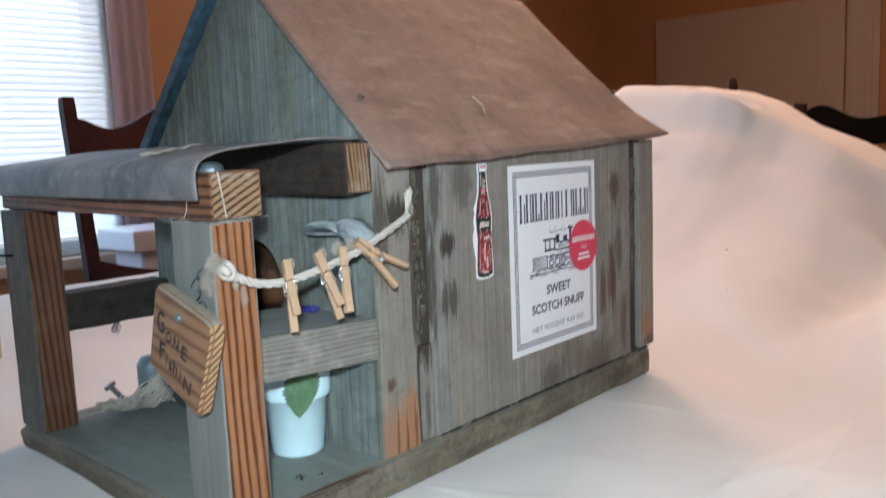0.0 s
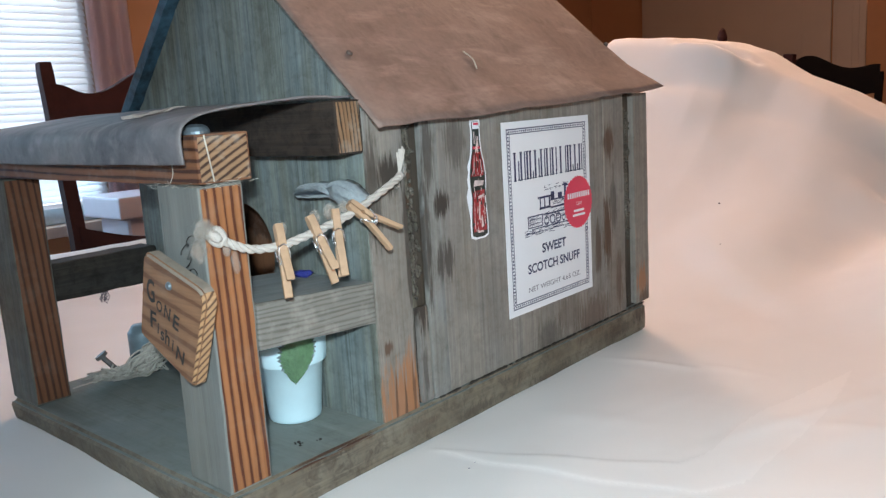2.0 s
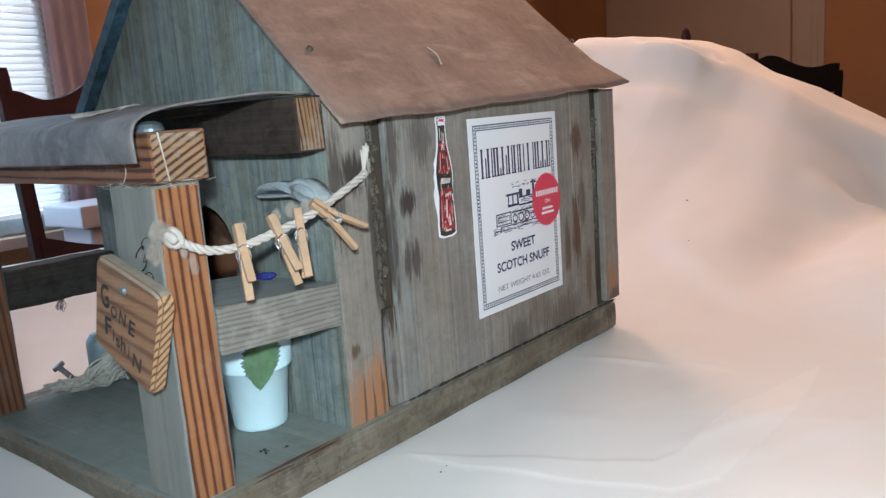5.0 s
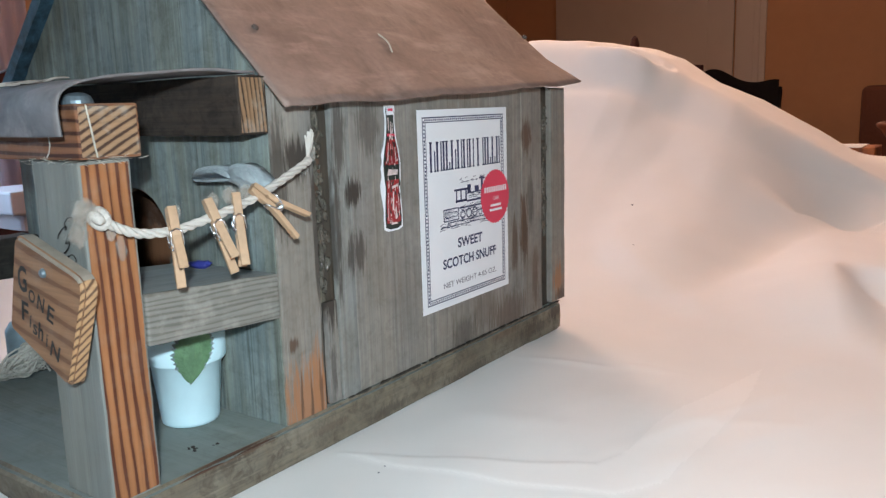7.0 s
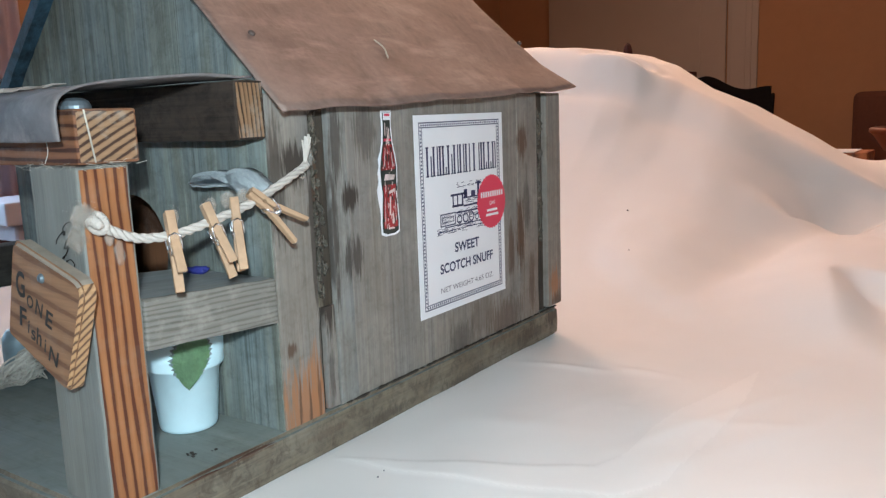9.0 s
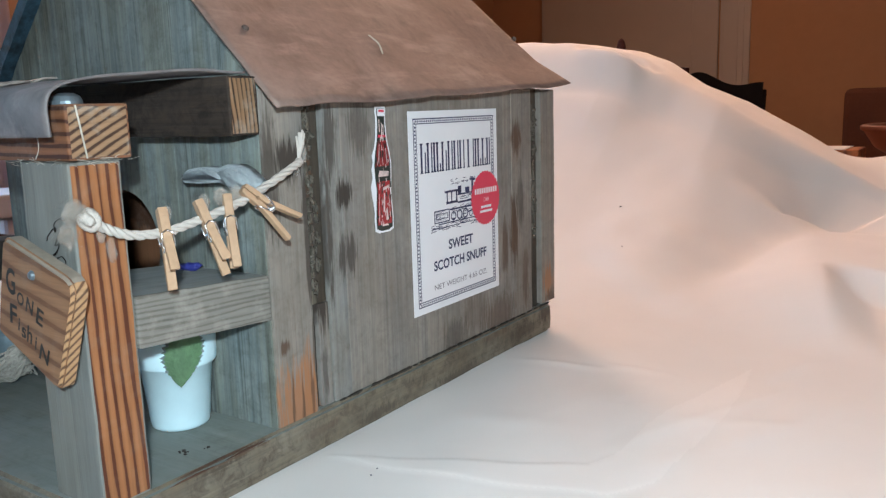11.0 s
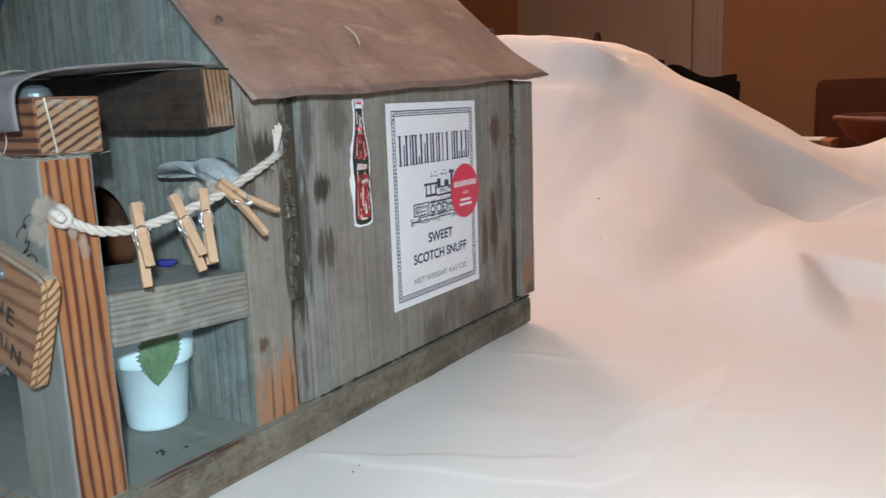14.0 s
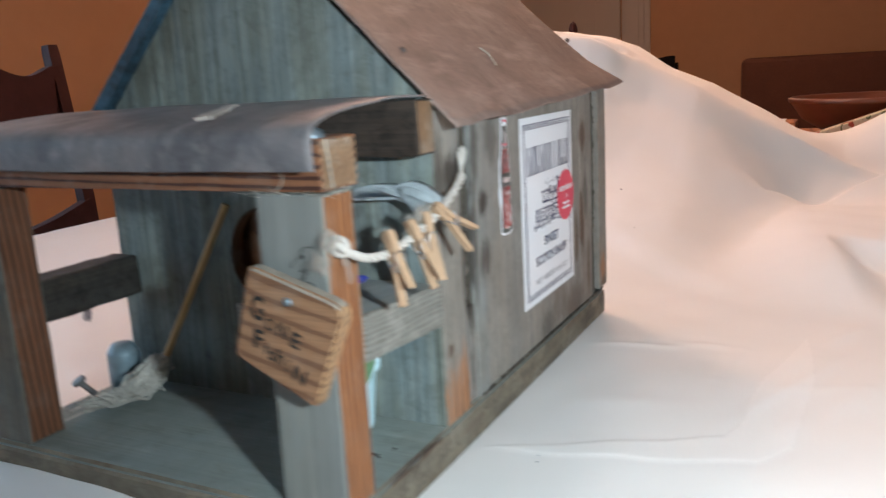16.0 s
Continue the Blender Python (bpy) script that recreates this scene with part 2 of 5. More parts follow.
m_postface = weathered("grey_post_face", 2, (0.82, 0.87, 0.81), 0.3, 2.0, 0.0, 0.7)


def dusted(m, colour, least, most):
    """A film of pale dust in soft patches over a surface."""
    nt = m.node_tree
    b = nt.nodes["Principled BSDF"]
    c = b.inputs["Base Color"].links[0].from_socket
    f = noise_tex(nt, coords(nt, (1, 1, 1)), 34, 5, 0.65, 0.5)
    c = mix(nt, ramp(nt, f, [(0.35, (least,) * 3), (0.65, (most,) * 3)]), c, colour)
    nt.links.new(c, b.inputs["Base Color"])


dusted(m_floor, (0.205, 0.238, 0.226), 0.25, 0.8)
dusted(m_railtop, (0.24, 0.265, 0.265), 0.4, 0.8)
dusted(m_postface, (0.20, 0.21, 0.195), 0.25, 0.6)
dusted(m_base, (0.155, 0.133, 0.10), 0.05, 0.4)
m_cutpost = cut_pine("sawn_pine_post", 1, 2, 0.0049, 0.03, (0.325, 0.132, 0.048), (0.092, 0.023, 0.007), 0.85, 0.0, 0.08, 0.95)
# far post's sawn side, same dimming put into the pine colours
m_cutpost_dimmed = cut_pine("sawn_pine_post_dimmed", 1, 2, 0.0046, 0.05, (0.19, 0.078, 0.035), (0.072, 0.026, 0.012), 0.8, 0.0, 0.1, 0.8)
# beam pine is darkened: shadow on its front is put into the tones
m_cutbeam = cut_pine("sawn_pine_beam_shaded", 2, 0, 0.0050, 0.015, (0.235, 0.100, 0.046), (0.058, 0.018, 0.009))
m_cutend = cut_pine("sawn_pine_beam_end", 2, 1, 0.0038, -0.62, (0.32, 0.195, 0.108), (0.052, 0.023, 0.012), 0.8, 2.0, 0.6)
m_cutledger = cut_pine("sawn_pine_ledger_end", 1, 2, 0.0027, 0.08, (0.25, 0.145, 0.075), (0.030, 0.016, 0.009), 1.7, 0.0, 0.4)
m_sign = cut_pine("sawn_pine_sign", 2, 0, 0.0082, 0.25, (0.30, 0.158, 0.080), (0.165, 0.078, 0.038), 0.8, 0.0, 0.12, 0.9)
m_rail = cut_pine("grey_ridged_rail", 2, 1, 0.0027, 0.05, (0.215, 0.21, 0.185), (0.135, 0.128, 0.108), 3.2, 0.0, 0.4)
m_signedge = cut_pine("sawn_pine_sign_edge", 2, 1, 0.0042, -0.9, (0.46, 0.275, 0.138), (0.12, 0.060, 0.030), 0.2, 0.0, 0.1, 0.5)
m_sootedge = plain("dusty_sign_top", (0.27, 0.235, 0.19), 0.9, 0, 0.3, 120, 0.3)
m_hole = cut_pine("hole_rim_wood", 1, 2, 0.004, 0.1, (0.20, 0.09, 0.043), (0.07, 0.03, 0.015))
m_peg = plain("peg_wood", (0.41, 0.265, 0.16), 0.65, 0, 0.16, 300, 0.15)
m_rope = plain("cotton_cord", (0.50, 0.465, 0.42), 0.9, 0, 0.12, 400, 0.3)
m_fluff = plain("cotton_fluff", (0.66, 0.60, 0.52), 0.95, 0, 0.15, 300)
m_fluff.node_tree.nodes["Principled BSDF"].inputs["Alpha"].default_value = 0.13
m_iron = plain("grey_iron", (0.13, 0.135, 0.135), 0.55, 0.4, 0.35, 300, 0.2)
m_steel = plain("bright_wire", (0.7, 0.72, 0.74), 0.25, 1.0, 0.08, 200)
m_bolt = plain("zinc_bolt", (0.17, 0.22, 0.25), 0.45, 0.6, 0.25, 200)
m_rust = plain("dull_rusty_iron", (0.11, 0.085, 0.075), 0.6, 0.3, 0.4, 300, 0.3)
m_can = plain("pale_blue_grey_zinc", (0.20, 0.28, 0.32), 0.5, 0.3, 0.3, 120)
m_sash = plain("blue_grey_sash_paint", (0.37, 0.46, 0.51), 0.5, 0, 0.2, 60)
m_pot = plain("pale_blue_painted_pot", (0.63, 0.87, 0.95), 0.55, 0, 0.06, 90, 0.08)
m_soil = plain("dark_soil", (0.04, 0.03, 0.02), 0.95, 0, 0.4, 300, 0.5)
m_leaf = plain("green_leaf", (0.085, 0.175, 0.085), 0.6, 0, 0.55, 160, 0.6)
m_smudge = plain("grey_dirt_film", (0.27, 0.35, 0.37), 0.9, 0, 0.5, 260, 0.3)
m_smudge.node_tree.nodes["Principled BSDF"].inputs["Alpha"].default_value = 0.65
m_grey = plain("grey_felt", (0.36, 0.415, 0.435), 0.95, 0, 0.30, 220, 0.8)
m_blue = plain("blue_plastic", (0.022, 0.030, 0.20), 0.55, 0, 0.2, 100)
m_string = plain("mop_yarn", (0.52, 0.50, 0.43), 0.95, 0, 0.35, 250, 0.5)
m_yarn = plain("dusty_mop_yarn", (0.42, 0.41, 0.365), 0.95, 0, 0.4, 250, 0.5)
m_handle = plain("mop_handle_wood", (0.50, 0.32, 0.13), 0.6, 0, 0.2, 80)
m_paper = plain("label_paper", (0.73, 0.75, 0.78), 0.5, 0, 0.03, 30)
m_ink = plain("navy_ink", (0.020, 0.026, 0.085), 0.5, 0, 0.3, 400)
m_greyink = plain("grey_ink", (0.10, 0.10, 0.13), 0.5, 0, 0.3, 400)
m_red = plain("red_badge_ink", (0.62, 0.038, 0.085), 0.45, 0, 0.08, 80)
m_cola = plain("brown_red_bottle_ink", (0.30, 0.022, 0.026), 0.35, 0, 0.6, 160)
m_bottledark = plain("dark_green_bottle_ink", (0.02, 0.03, 0.026), 0.3, 0, 0.6, 200)
m_glint = plain("printed_glint", (0.6, 0.5, 0.48), 0.5, 0, 0.4, 500)
# white paint tinted to imitate cool window light on the cabinet
m_cabinet = plain("white_paint_window_tint", (0.54, 0.53, 0.60), 0.5, 0, 0.05, 20)
m_sliver = plain("pale_grey_sliver", (0.50, 0.45, 0.40), 0.8, 0, 0.3, 200, 0.3)
m_marker = plain("black_marker", (0.015, 0.014, 0.012), 0.6, 0, 0.3, 200)
m_glue = plain("dried_clear_glue", (0.085, 0.078, 0.062), 0.10, 0, 0.5, 420, 0.9)
m_glue.node_tree.nodes["Principled BSDF"].inputs["Alpha"].default_value = 1.0
m_glue.node_tree.nodes["Principled BSDF"].inputs["Specular IOR Level"].default_value = 1.0
m_drip = plain("clear_glue_drip", (0.55, 0.53, 0.48), 0.12, 0, 0.2, 260, 0.3)
m_drip.node_tree.nodes["Principled BSDF"].inputs["Alpha"].default_value = 0.22
# mottled blue imitates daylight reflected on the overhang's underside
m_underblue = plain("underside_daylight_blue", (0.035, 0.085, 0.125), 0.75, 0, 0.9, 140, 0.5)
m_split = plain("dark_split_wood", (0.075, 0.038, 0.024), 0.9, 0, 0.4, 300)
m_gap = plain("dark_gap", (0.03, 0.025, 0.02), 0.9, 0, 0.4, 100)


def roofing(name, c0, c1, c2, rough, metal):
    m, nt, b = material(name, rough, metal)
    v = coords(nt, (1, 1, 1))
    a = noise_tex(nt, v, 14, 6, 0.65, 0.4)
    f = noise_tex(nt, v, 210, 4, 0.7)
    c = ramp(nt, a, [(0.3, c0), (0.5, c1), (0.72, c2)])
    c = mix(nt, 0.35, c, ramp(nt, f, [(0.3, (0.55, 0.53, 0.52)), (0.65, (1, 1, 1))]), "MULTIPLY")
    nt.links.new(c, b.inputs["Base Color"])
    e = noise_tex(nt, coords(nt, (60, 16, 60)), 1, 4, 0.6, 0.2)
    c = mix(nt, ramp(nt, e, [(0.52, (0, 0, 0)), (0.72, (0.55, 0.55, 0.55))]), c, tuple(q * 1.35 for q in c2))
    c = mix(nt, ramp(nt, noise_tex(nt, v, 33, 5, 0.7), [(0.56, (0, 0, 0)), (0.75, (0.6, 0.6, 0.6))]), c, tuple(q * 0.6 for q in c0))
    nt.links.new(c, b.inputs["Base Color"])
    blot = noise_tex(nt, v, 90, 4, 0.6, 0.2)
    c = mix(nt, 0.16, c, ramp(nt, blot, [(0.34, (0.62, 0.56, 0.54)), (0.5, (1, 1, 1)), (0.68, (1.22, 1.15, 1.1))]), "MULTIPLY")
    nt.links.new(c, b.inputs["Base Color"])
    bump(nt, b, a, 0.35, 0.004)
    return m


m_roof = roofing("rusty_brown_tin", (0.175, 0.112, 0.090), (0.235, 0.163, 0.135), (0.300, 0.222, 0.188), 0.65, 0.1)
m_porchroof = roofing("grey_tin", (0.085, 0.083, 0.090), (0.185, 0.178, 0.182), (0.27, 0.245, 0.235), 0.6, 0.2)


def cloth_material(name, colour):
    m, nt, b = material(name, 0.9)
    f = noise_tex(nt, coords(nt, (1, 1, 1)), 1600, 2)
    g = noise_tex(nt, coords(nt, (1, 1, 1)), 6, 4)
    c = ramp(nt, g, [(0.3, tuple(k * 0.95 for k in colour)), (0.7, colour)])
    nt.links.new(c, b.inputs["Base Color"])
    b.inputs["Sheen Weight"].default_value = 0.1
    bump(nt, b, f, 0.12, 0.0005)
    return m


m_cloth = cloth_material("white_cotton_sheet", (0.765, 0.755, 0.74))
m_hem = cloth_material("doubled_white_cotton", (0.80, 0.79, 0.775))
m_wall = plain("peach_painted_plaster", (0.46, 0.25, 0.13), 0.85, 0, 0.06, 12, 0.05)
m_door = plain("cream_door_paint", (0.50, 0.44, 0.38), 0.5, 0, 0.04, 6)
m_ceiling = plain("white_ceiling", (0.75, 0.72, 0.68), 0.9, 0, 0.03, 10)
m_floorwood = cut_pine("brown_floorboards", 0, 1, 0.05, 0.0, (0.22, 0.10, 0.045), (0.10, 0.045, 0.02), 0.8)
m_mahogany = plain("dark_mahogany", (0.042, 0.012, 0.010), 0.75, 0, 0.4, 30)
m_mahogany.node_tree.nodes["Principled BSDF"].inputs["Specular IOR Level"].default_value = 0.2
m_black = plain("near_black_stained_wood", (0.008, 0.005, 0.004), 0.8, 0, 0.4, 30)
m_black.node_tree.nodes["Principled BSDF"].inputs["Specular IOR Level"].default_value = 0.15
m_orangewood = cut_pine("varnished_orange_wood", 0, 1, 0.03, 0.1, (0.42, 0.14, 0.045), (0.2, 0.06, 0.02), 0.8)
m_bowl = plain("reddish_wooden_bowl", (0.13, 0.036, 0.017), 0.4, 0, 0.3, 25)
m_browncloth = plain("brown_upholstery", (0.105, 0.036, 0.019), 0.85, 0, 0.15, 60, 0.2)
def sheer(name, colour, share):
    """Thin stuff that lets part of the light through."""
    m = plain(name, colour, 0.8, 0, 0.05, 14)
    nt = m.node_tree
    t, a = nt.nodes.new("ShaderNodeBsdfTranslucent"), nt.nodes.new("ShaderNodeMixShader")
    t.inputs[0].default_value = (*colour, 1)
    a.inputs[0].default_value = share
    nt.links.new(nt.nodes["Principled BSDF"].outputs[0], a.inputs[1])
    nt.links.new(t.outputs[0], a.inputs[2])
    nt.links.new(a.outputs[0], nt.nodes["Material Output"].inputs[0])
    return m


m_curtain = sheer("pinkish_sheer_curtain", (0.66, 0.56, 0.60), 0.5)
m_blind = sheer("white_blind_slat", (0.84, 0.87, 0.90), 0.55)
m_casing = plain("cream_window_casing", (0.60, 0.50, 0.42), 0.5, 0, 0.04, 10)


# ---- helpers for parts ----
def part(name, bm, mats, parent, label=""):
    """Links a bmesh as one mesh object under a thing or a part."""
    me = bpy.data.meshes.new(name)
    bm.normal_update()
    bm.to_mesh(me)
    bm.free()
    for m in (mats if isinstance(mats, (list, tuple)) else [mats]):
        me.materials.append(m)
    ob = new(name, me)
    if parent is not None:
        ob.parent = parent
    if label:
        ob["label"] = label
    return ob


def smooth(ob):
    for p in ob.data.polygons:
        p.use_smooth = True
    return ob


def thing(name, label, category, at=(0, 0, 0), group=""):
    e = new(name)
    e.location = at
    e.empty_display_size = 0.01
    return tagged(e, label, category, group)


def box(lo, hi, bevel=0.0008, faces=None, cuts=0, jitter=0.0, seg=2):
    """A bevelled box; faces maps '+x', '-y' ... to a material index."""
    bm = bmesh.new()
    bmesh.ops.create_cube(bm, size=1)
    for v in bm.verts:
        v.co = [lo[k] + (v.co[k] + 0.5) * (hi[k] - lo[k]) for k in range(3)]
    bm.normal_update()
    if faces:
        for f in bm.faces:
            for key, i in faces.items():
                k, s = "xyz".index(key[1]), 1 if key[0] == "+" else -1
                if f.normal[k] * s > 0.9:
                    f.material_index = i
    if cuts:
        long = max(range(3), key=lambda k: hi[k] - lo[k])
        es = [e for e in bm.edges if abs((e.verts[0].co - e.verts[1].co)[long]) > 1e-6]
        bmesh.ops.subdivide_edges(bm, edges=es, cuts=cuts, use_grid_fill=True)
        rnd = random.Random(round((lo[0] + 2 * lo[1] + 3 * hi[2]) * 1e4))
        if jitter:
            for v in bm.verts:
                v.co += Vector([rnd.uniform(-jitter, jitter) for _ in range(3)])
    if bevel:
        sharp = [e for e in bm.edges if len(e.link_faces) == 2 and e.calc_face_angle(0) > 0.8]
        bmesh.ops.bevel(bm, geom=sharp, offset=bevel, segments=seg, affect="EDGES", profile=0.6)
    return bm


def join(bm, other):
    me = bpy.data.meshes.new("tmp")
    other.to_mesh(me)
    other.free()
    bm.from_mesh(me)
    bpy.data.meshes.remove(me)
    return bm


def prism(points, depth, mat3):
    """A flat outline (u, v) pushed out by depth along w, placed by the matrix mat3."""
    bm = bmesh.new()
    vs = [bm.verts.new((u, v, 0)) for u, v in points]
    f = bm.faces.new(vs)
    if depth:
        r = bmesh.ops.extrude_face_region(bm, geom=[f])
        for g in r["geom"]:
            if isinstance(g, bmesh.types.BMVert):
                g.co.z += depth
    bmesh.ops.recalc_face_normals(bm, faces=bm.faces)
    bm.transform(mat3)
    if mat3.determinant() < 0:
        bmesh.ops.reverse_faces(bm, faces=bm.faces)
    bm.normal_update()
    return bm


def tube(points, radius, sides=8, closed_ends=True):
    """A round tube along points; radius a number or one per point."""
    bm = bmesh.new()
    pts = [Vector(p) for p in points]
    rings = []
    up = Vector((0.31, 0.22, 0.93))
    for i, p in enumerate(pts):
        d = (pts[min(i + 1, len(pts) - 1)] - pts[max(i - 1, 0)]).normalized()
        a = d.cross(up)
        if a.length < 1e-4:
            a = d.cross(Vector((1, 0, 0)))
        a.normalize()
        b = d.cross(a)
        up = -b if b.dot(up) < 0 else b
        r = radius[i] if isinstance(radius, (list, tuple)) else radius
        rings.append([bm.verts.new(p + (a * math.cos(6.2832 * k / sides) + b * math.sin(6.2832 * k / sides)) * r) for k in range(sides)])
    for r0, r1 in zip(rings, rings[1:]):
        for k in range(sides):
            bm.faces.new((r0[k], r0[(k + 1) % sides], r1[(k + 1) % sides], r1[k]))
    if closed_ends:
        bm.faces.new(rings[0][::-1])
        bm.faces.new(rings[-1])
    bmesh.ops.recalc_face_normals(bm, faces=bm.faces)
    return bm


def lathe(profile, sides=32):
    """A body of revolution round z from (r, z) pairs."""
    bm = bmesh.new()
    rings = [[bm.verts.new((r * math.cos(6.2832 * k / sides), r * math.sin(6.2832 * k / sides), z)) for k in range(sides)] for r, z in profile]
    for r0, r1 in zip(rings, rings[1:]):
        for k in range(sides):
            bm.faces.new((r0[k], r0[(k + 1) % sides], r1[(k + 1) % sides], r1[k]))
    bm.faces.new(rings[0][::-1])
    bm.faces.new(rings[-1])
    bmesh.ops.recalc_face_normals(bm, faces=bm.faces)
    return bm


def spline(points, n):
    """n points along a smooth curve through the given points."""
    p = [Vector(q) for q in points]
    p = [p[0] * 2 - p[1]] + p + [p[-1] * 2 - p[-2]]
    out = []
    for i in range(n):
        s = i / (n - 1) * (len(p) - 3)
        k = min(int(s), len(p) - 4)
        t = s - k
        a, b, c, d = p[k:k + 4]
        out.append(0.5 * (2 * b + (c - a) * t + (2 * a - 5 * b + 4 * c - d) * t * t + (3 * b - a - 3 * c + d) * t ** 3))
    return out


def lettering(text, width, height, m, mat, parent, name="lettering", label="", thick=0.0002, bold=0.0):
    """Words in the built-in font, stretched to width by height, centred on the pose m."""
    cu = bpy.data.curves.new(name, "FONT")
    cu.body, cu.extrude, cu.offset = text, 0, bold
    tmp = bpy.data.objects.new(name, cu)
    scene.collection.objects.link(tmp)
    bpy.context.view_layer.update()
    me = bpy.data.meshes.new_from_object(tmp.evaluated_get(bpy.context.evaluated_depsgraph_get()))
    bpy.data.objects.remove(tmp)
    bm = bmesh.new()
    bm.from_mesh(me)
    bpy.data.meshes.remove(me)
    xs, ys = [v.co.x for v in bm.verts], [v.co.y for v in bm.verts]
    cx, cy = (min(xs) + max(xs)) / 2, (min(ys) + max(ys)) / 2
    for v in bm.verts:
        v.co = ((v.co.x - cx) * width / (max(xs) - min(xs)), (v.co.y - cy) * height / (max(ys) - min(ys)), thick)
    bm.transform(m)
    return part(name, bm, mat, parent, label)


def rings(n, r0, r1=None):
    return [((r0 if k % 2 == 0 or r1 is None else r1) * math.cos(6.2832 * k / n), (r0 if k % 2 == 0 or r1 is None else r1) * math.sin(6.2832 * k / n)) for k in range(n)]


# ---- room ----
FLOOR, CEIL = -0.75, 1.65
X0, X1, Y0, Y1 = -2.6, 2.2, -2.4, 7.0
XF, YF = -3.9, 2.75  # beyond YF the room widens to XF


def slab(name, lo, hi, mat, label, bevel=0.0):
    ob = part(name, box(lo, hi, bevel), mat, None)
    return tagged(ob, label, name.split("_")[0], kind="structure")


for nm, z0, z1, mt, lb in (("floor", FLOOR - 0.1, FLOOR, m_floorwood, "brown wooden floorboards of the room"), ("ceiling", CEIL, CEIL + 0.1, m_ceiling, "plain white painted ceiling")):
    bm = box((X0 - 0.12, Y0 - 0.12, z0), (X1 + 0.12, Y1 + 0.12, z1), 0)
    join(bm, box((XF - 0.12, YF - 0.12, z0), (X0 - 0.1201, Y1 + 0.12, z1), 0))
    tagged(part(nm, bm, mt, None), lb, nm, kind="structure")
slab("wall_north", (XF, Y1, FLOOR), (X1, Y1 + 0.12, CEIL), m_wall, "peach painted far wall with closet doors")
slab("wall_east", (X1, Y0, FLOOR), (X1 + 0.12, Y1, CEIL), m_wall, "plain peach painted side wall")
slab("wall_south", (X0, Y0 - 0.12, FLOOR), (X1, Y0, CEIL), m_wall, "plain peach painted rear wall")
# west wall with the window opening
WY0, WY1, WZ0, WZ1 = -1.45, 1.20, -0.13, 1.25
bm = box((X0 - 0.12, Y0, FLOOR), (X0, WY0, CEIL), 0)
join(bm, box((X0 - 0.12, WY1, FLOOR), (X0, YF, CEIL), 0))
join(bm, box((X0 - 0.12, WY0, FLOOR), (X0, WY1, WZ0), 0))
join(bm, box((X0 - 0.12, WY0, WZ1), (X0, WY1, CEIL), 0))
tagged(part("wall_west", bm, m_wall, None), "peach painted wall with a bright window", "wall", kind="structure")
bm = box((XF - 0.12, YF, FLOOR), (XF, Y1, CEIL), 0)
join(bm, box((XF - 0.12, YF - 0.12, FLOOR), (X0 - 0.122, YF - 0.001, CEIL), 0))
tagged(part("wall_far_west", bm, m_wall, None), "plain peach painted wall of the deeper part", "wall", kind="structure")

win = tagged(new("window_1"), "bright daylit window with white horizontal blinds", "window", kind="structure")
bm = box((X0 - 0.03, WY0 - 0.07, WZ0 - 0.02), (X0 + 0.02, WY0, WZ1 + 0.07), 0.004)
join(bm, box((X0 - 0.03, WY1, WZ0 - 0.02), (X0 + 0.02, WY1 + 0.07, WZ1 + 0.07), 0.004))
join(bm, box((X0 - 0.03, WY0, WZ1), (X0 + 0.02, WY1, WZ1 + 0.07), 0.004))
part("window_frame", bm, m_casing, win)
part("window_sill", box((X0 - 0.1, WY0 - 0.1, WZ0 - 0.04), (X0 + 0.06, WY1 + 0.1, WZ0), 0.004), m_door, win)
part("lower_sash", box((X0 - 0.05, WY0, WZ0), (X0 - 0.01, WY1, WZ0 + 0.062), 0.003), m_sash, win, "blue-grey lower sash rail")
m, nt, b = material("daylight_outside")
e = nt.nodes.new("ShaderNodeEmission")
e.inputs[0].default_value, e.inputs[1].default_value = (0.80, 0.90, 1.0, 1), 4.2
nt.links.new(e.outputs[0], nt.nodes["Material Output"].inputs[0])
bm = bmesh.new()
bm.faces.new([bm.verts.new(p) for p in ((X0 - 0.6, WY0 - 1, WZ0 - 1), (X0 - 0.6, WY1 + 1, WZ0 - 1), (X0 - 0.6, WY1 + 1, WZ1 + 1), (X0 - 0.6, WY0 - 1, WZ1 + 1))])
tagged(part("backdrop", bm, m, None), "bright overcast daylight outside the window", "sky", kind="structure")
blind = tagged(new("window_blind"), "white horizontal slatted blind lowered over the window", "blind")
n_slat = 54
for i in range(n_slat):
    z = -0.060 + i * (WZ1 - 0.04 + 0.060) / (n_slat - 1)
    if i == 0:
        sl = box((-0.014, WY0 - 0.02, -0.008), (0.014, WY1 + 0.025, 0.008), 0.002)
        bottom = part("bottom_rail", sl, m_blind, blind)
        bottom.location = (X0 + 0.03, 0, z)
        sl = box((-0.0145, WY0 - 0.02, -0.0007), (0.0145, WY1 + 0.025, 0.0007), 0)
        sl.transform(Matrix.Rotation(radians(58), 4, "Y"))
        slat_mesh = bpy.data.meshes.new("slat")
        sl.to_mesh(slat_mesh)
        sl.free()
        slat_mesh.materials.append(m_blind)
        continue
    o = new("slat", slat_mesh)
    o.parent = blind
    o.location = (X0 + 0.03, 0, z)
# curtain beside the window
bm = bmesh.new()
cols = []
for i in range(41):
    y = 1.205 + i * 0.0040
    cols.append([bm.verts.new((X0 + 0.085 + 0.010 * math.sin(i * 0.55), y, z)) for z in (-0.3, 0.5, 1.35)])
for c0, c1 in zip(cols, cols[1:]):
    for k in range(2):
        bm.faces.new((c0[k], c1[k], c1[k + 1], c0[k + 1]))
cur = smooth(part("curtain", bm, m_curtain, None))
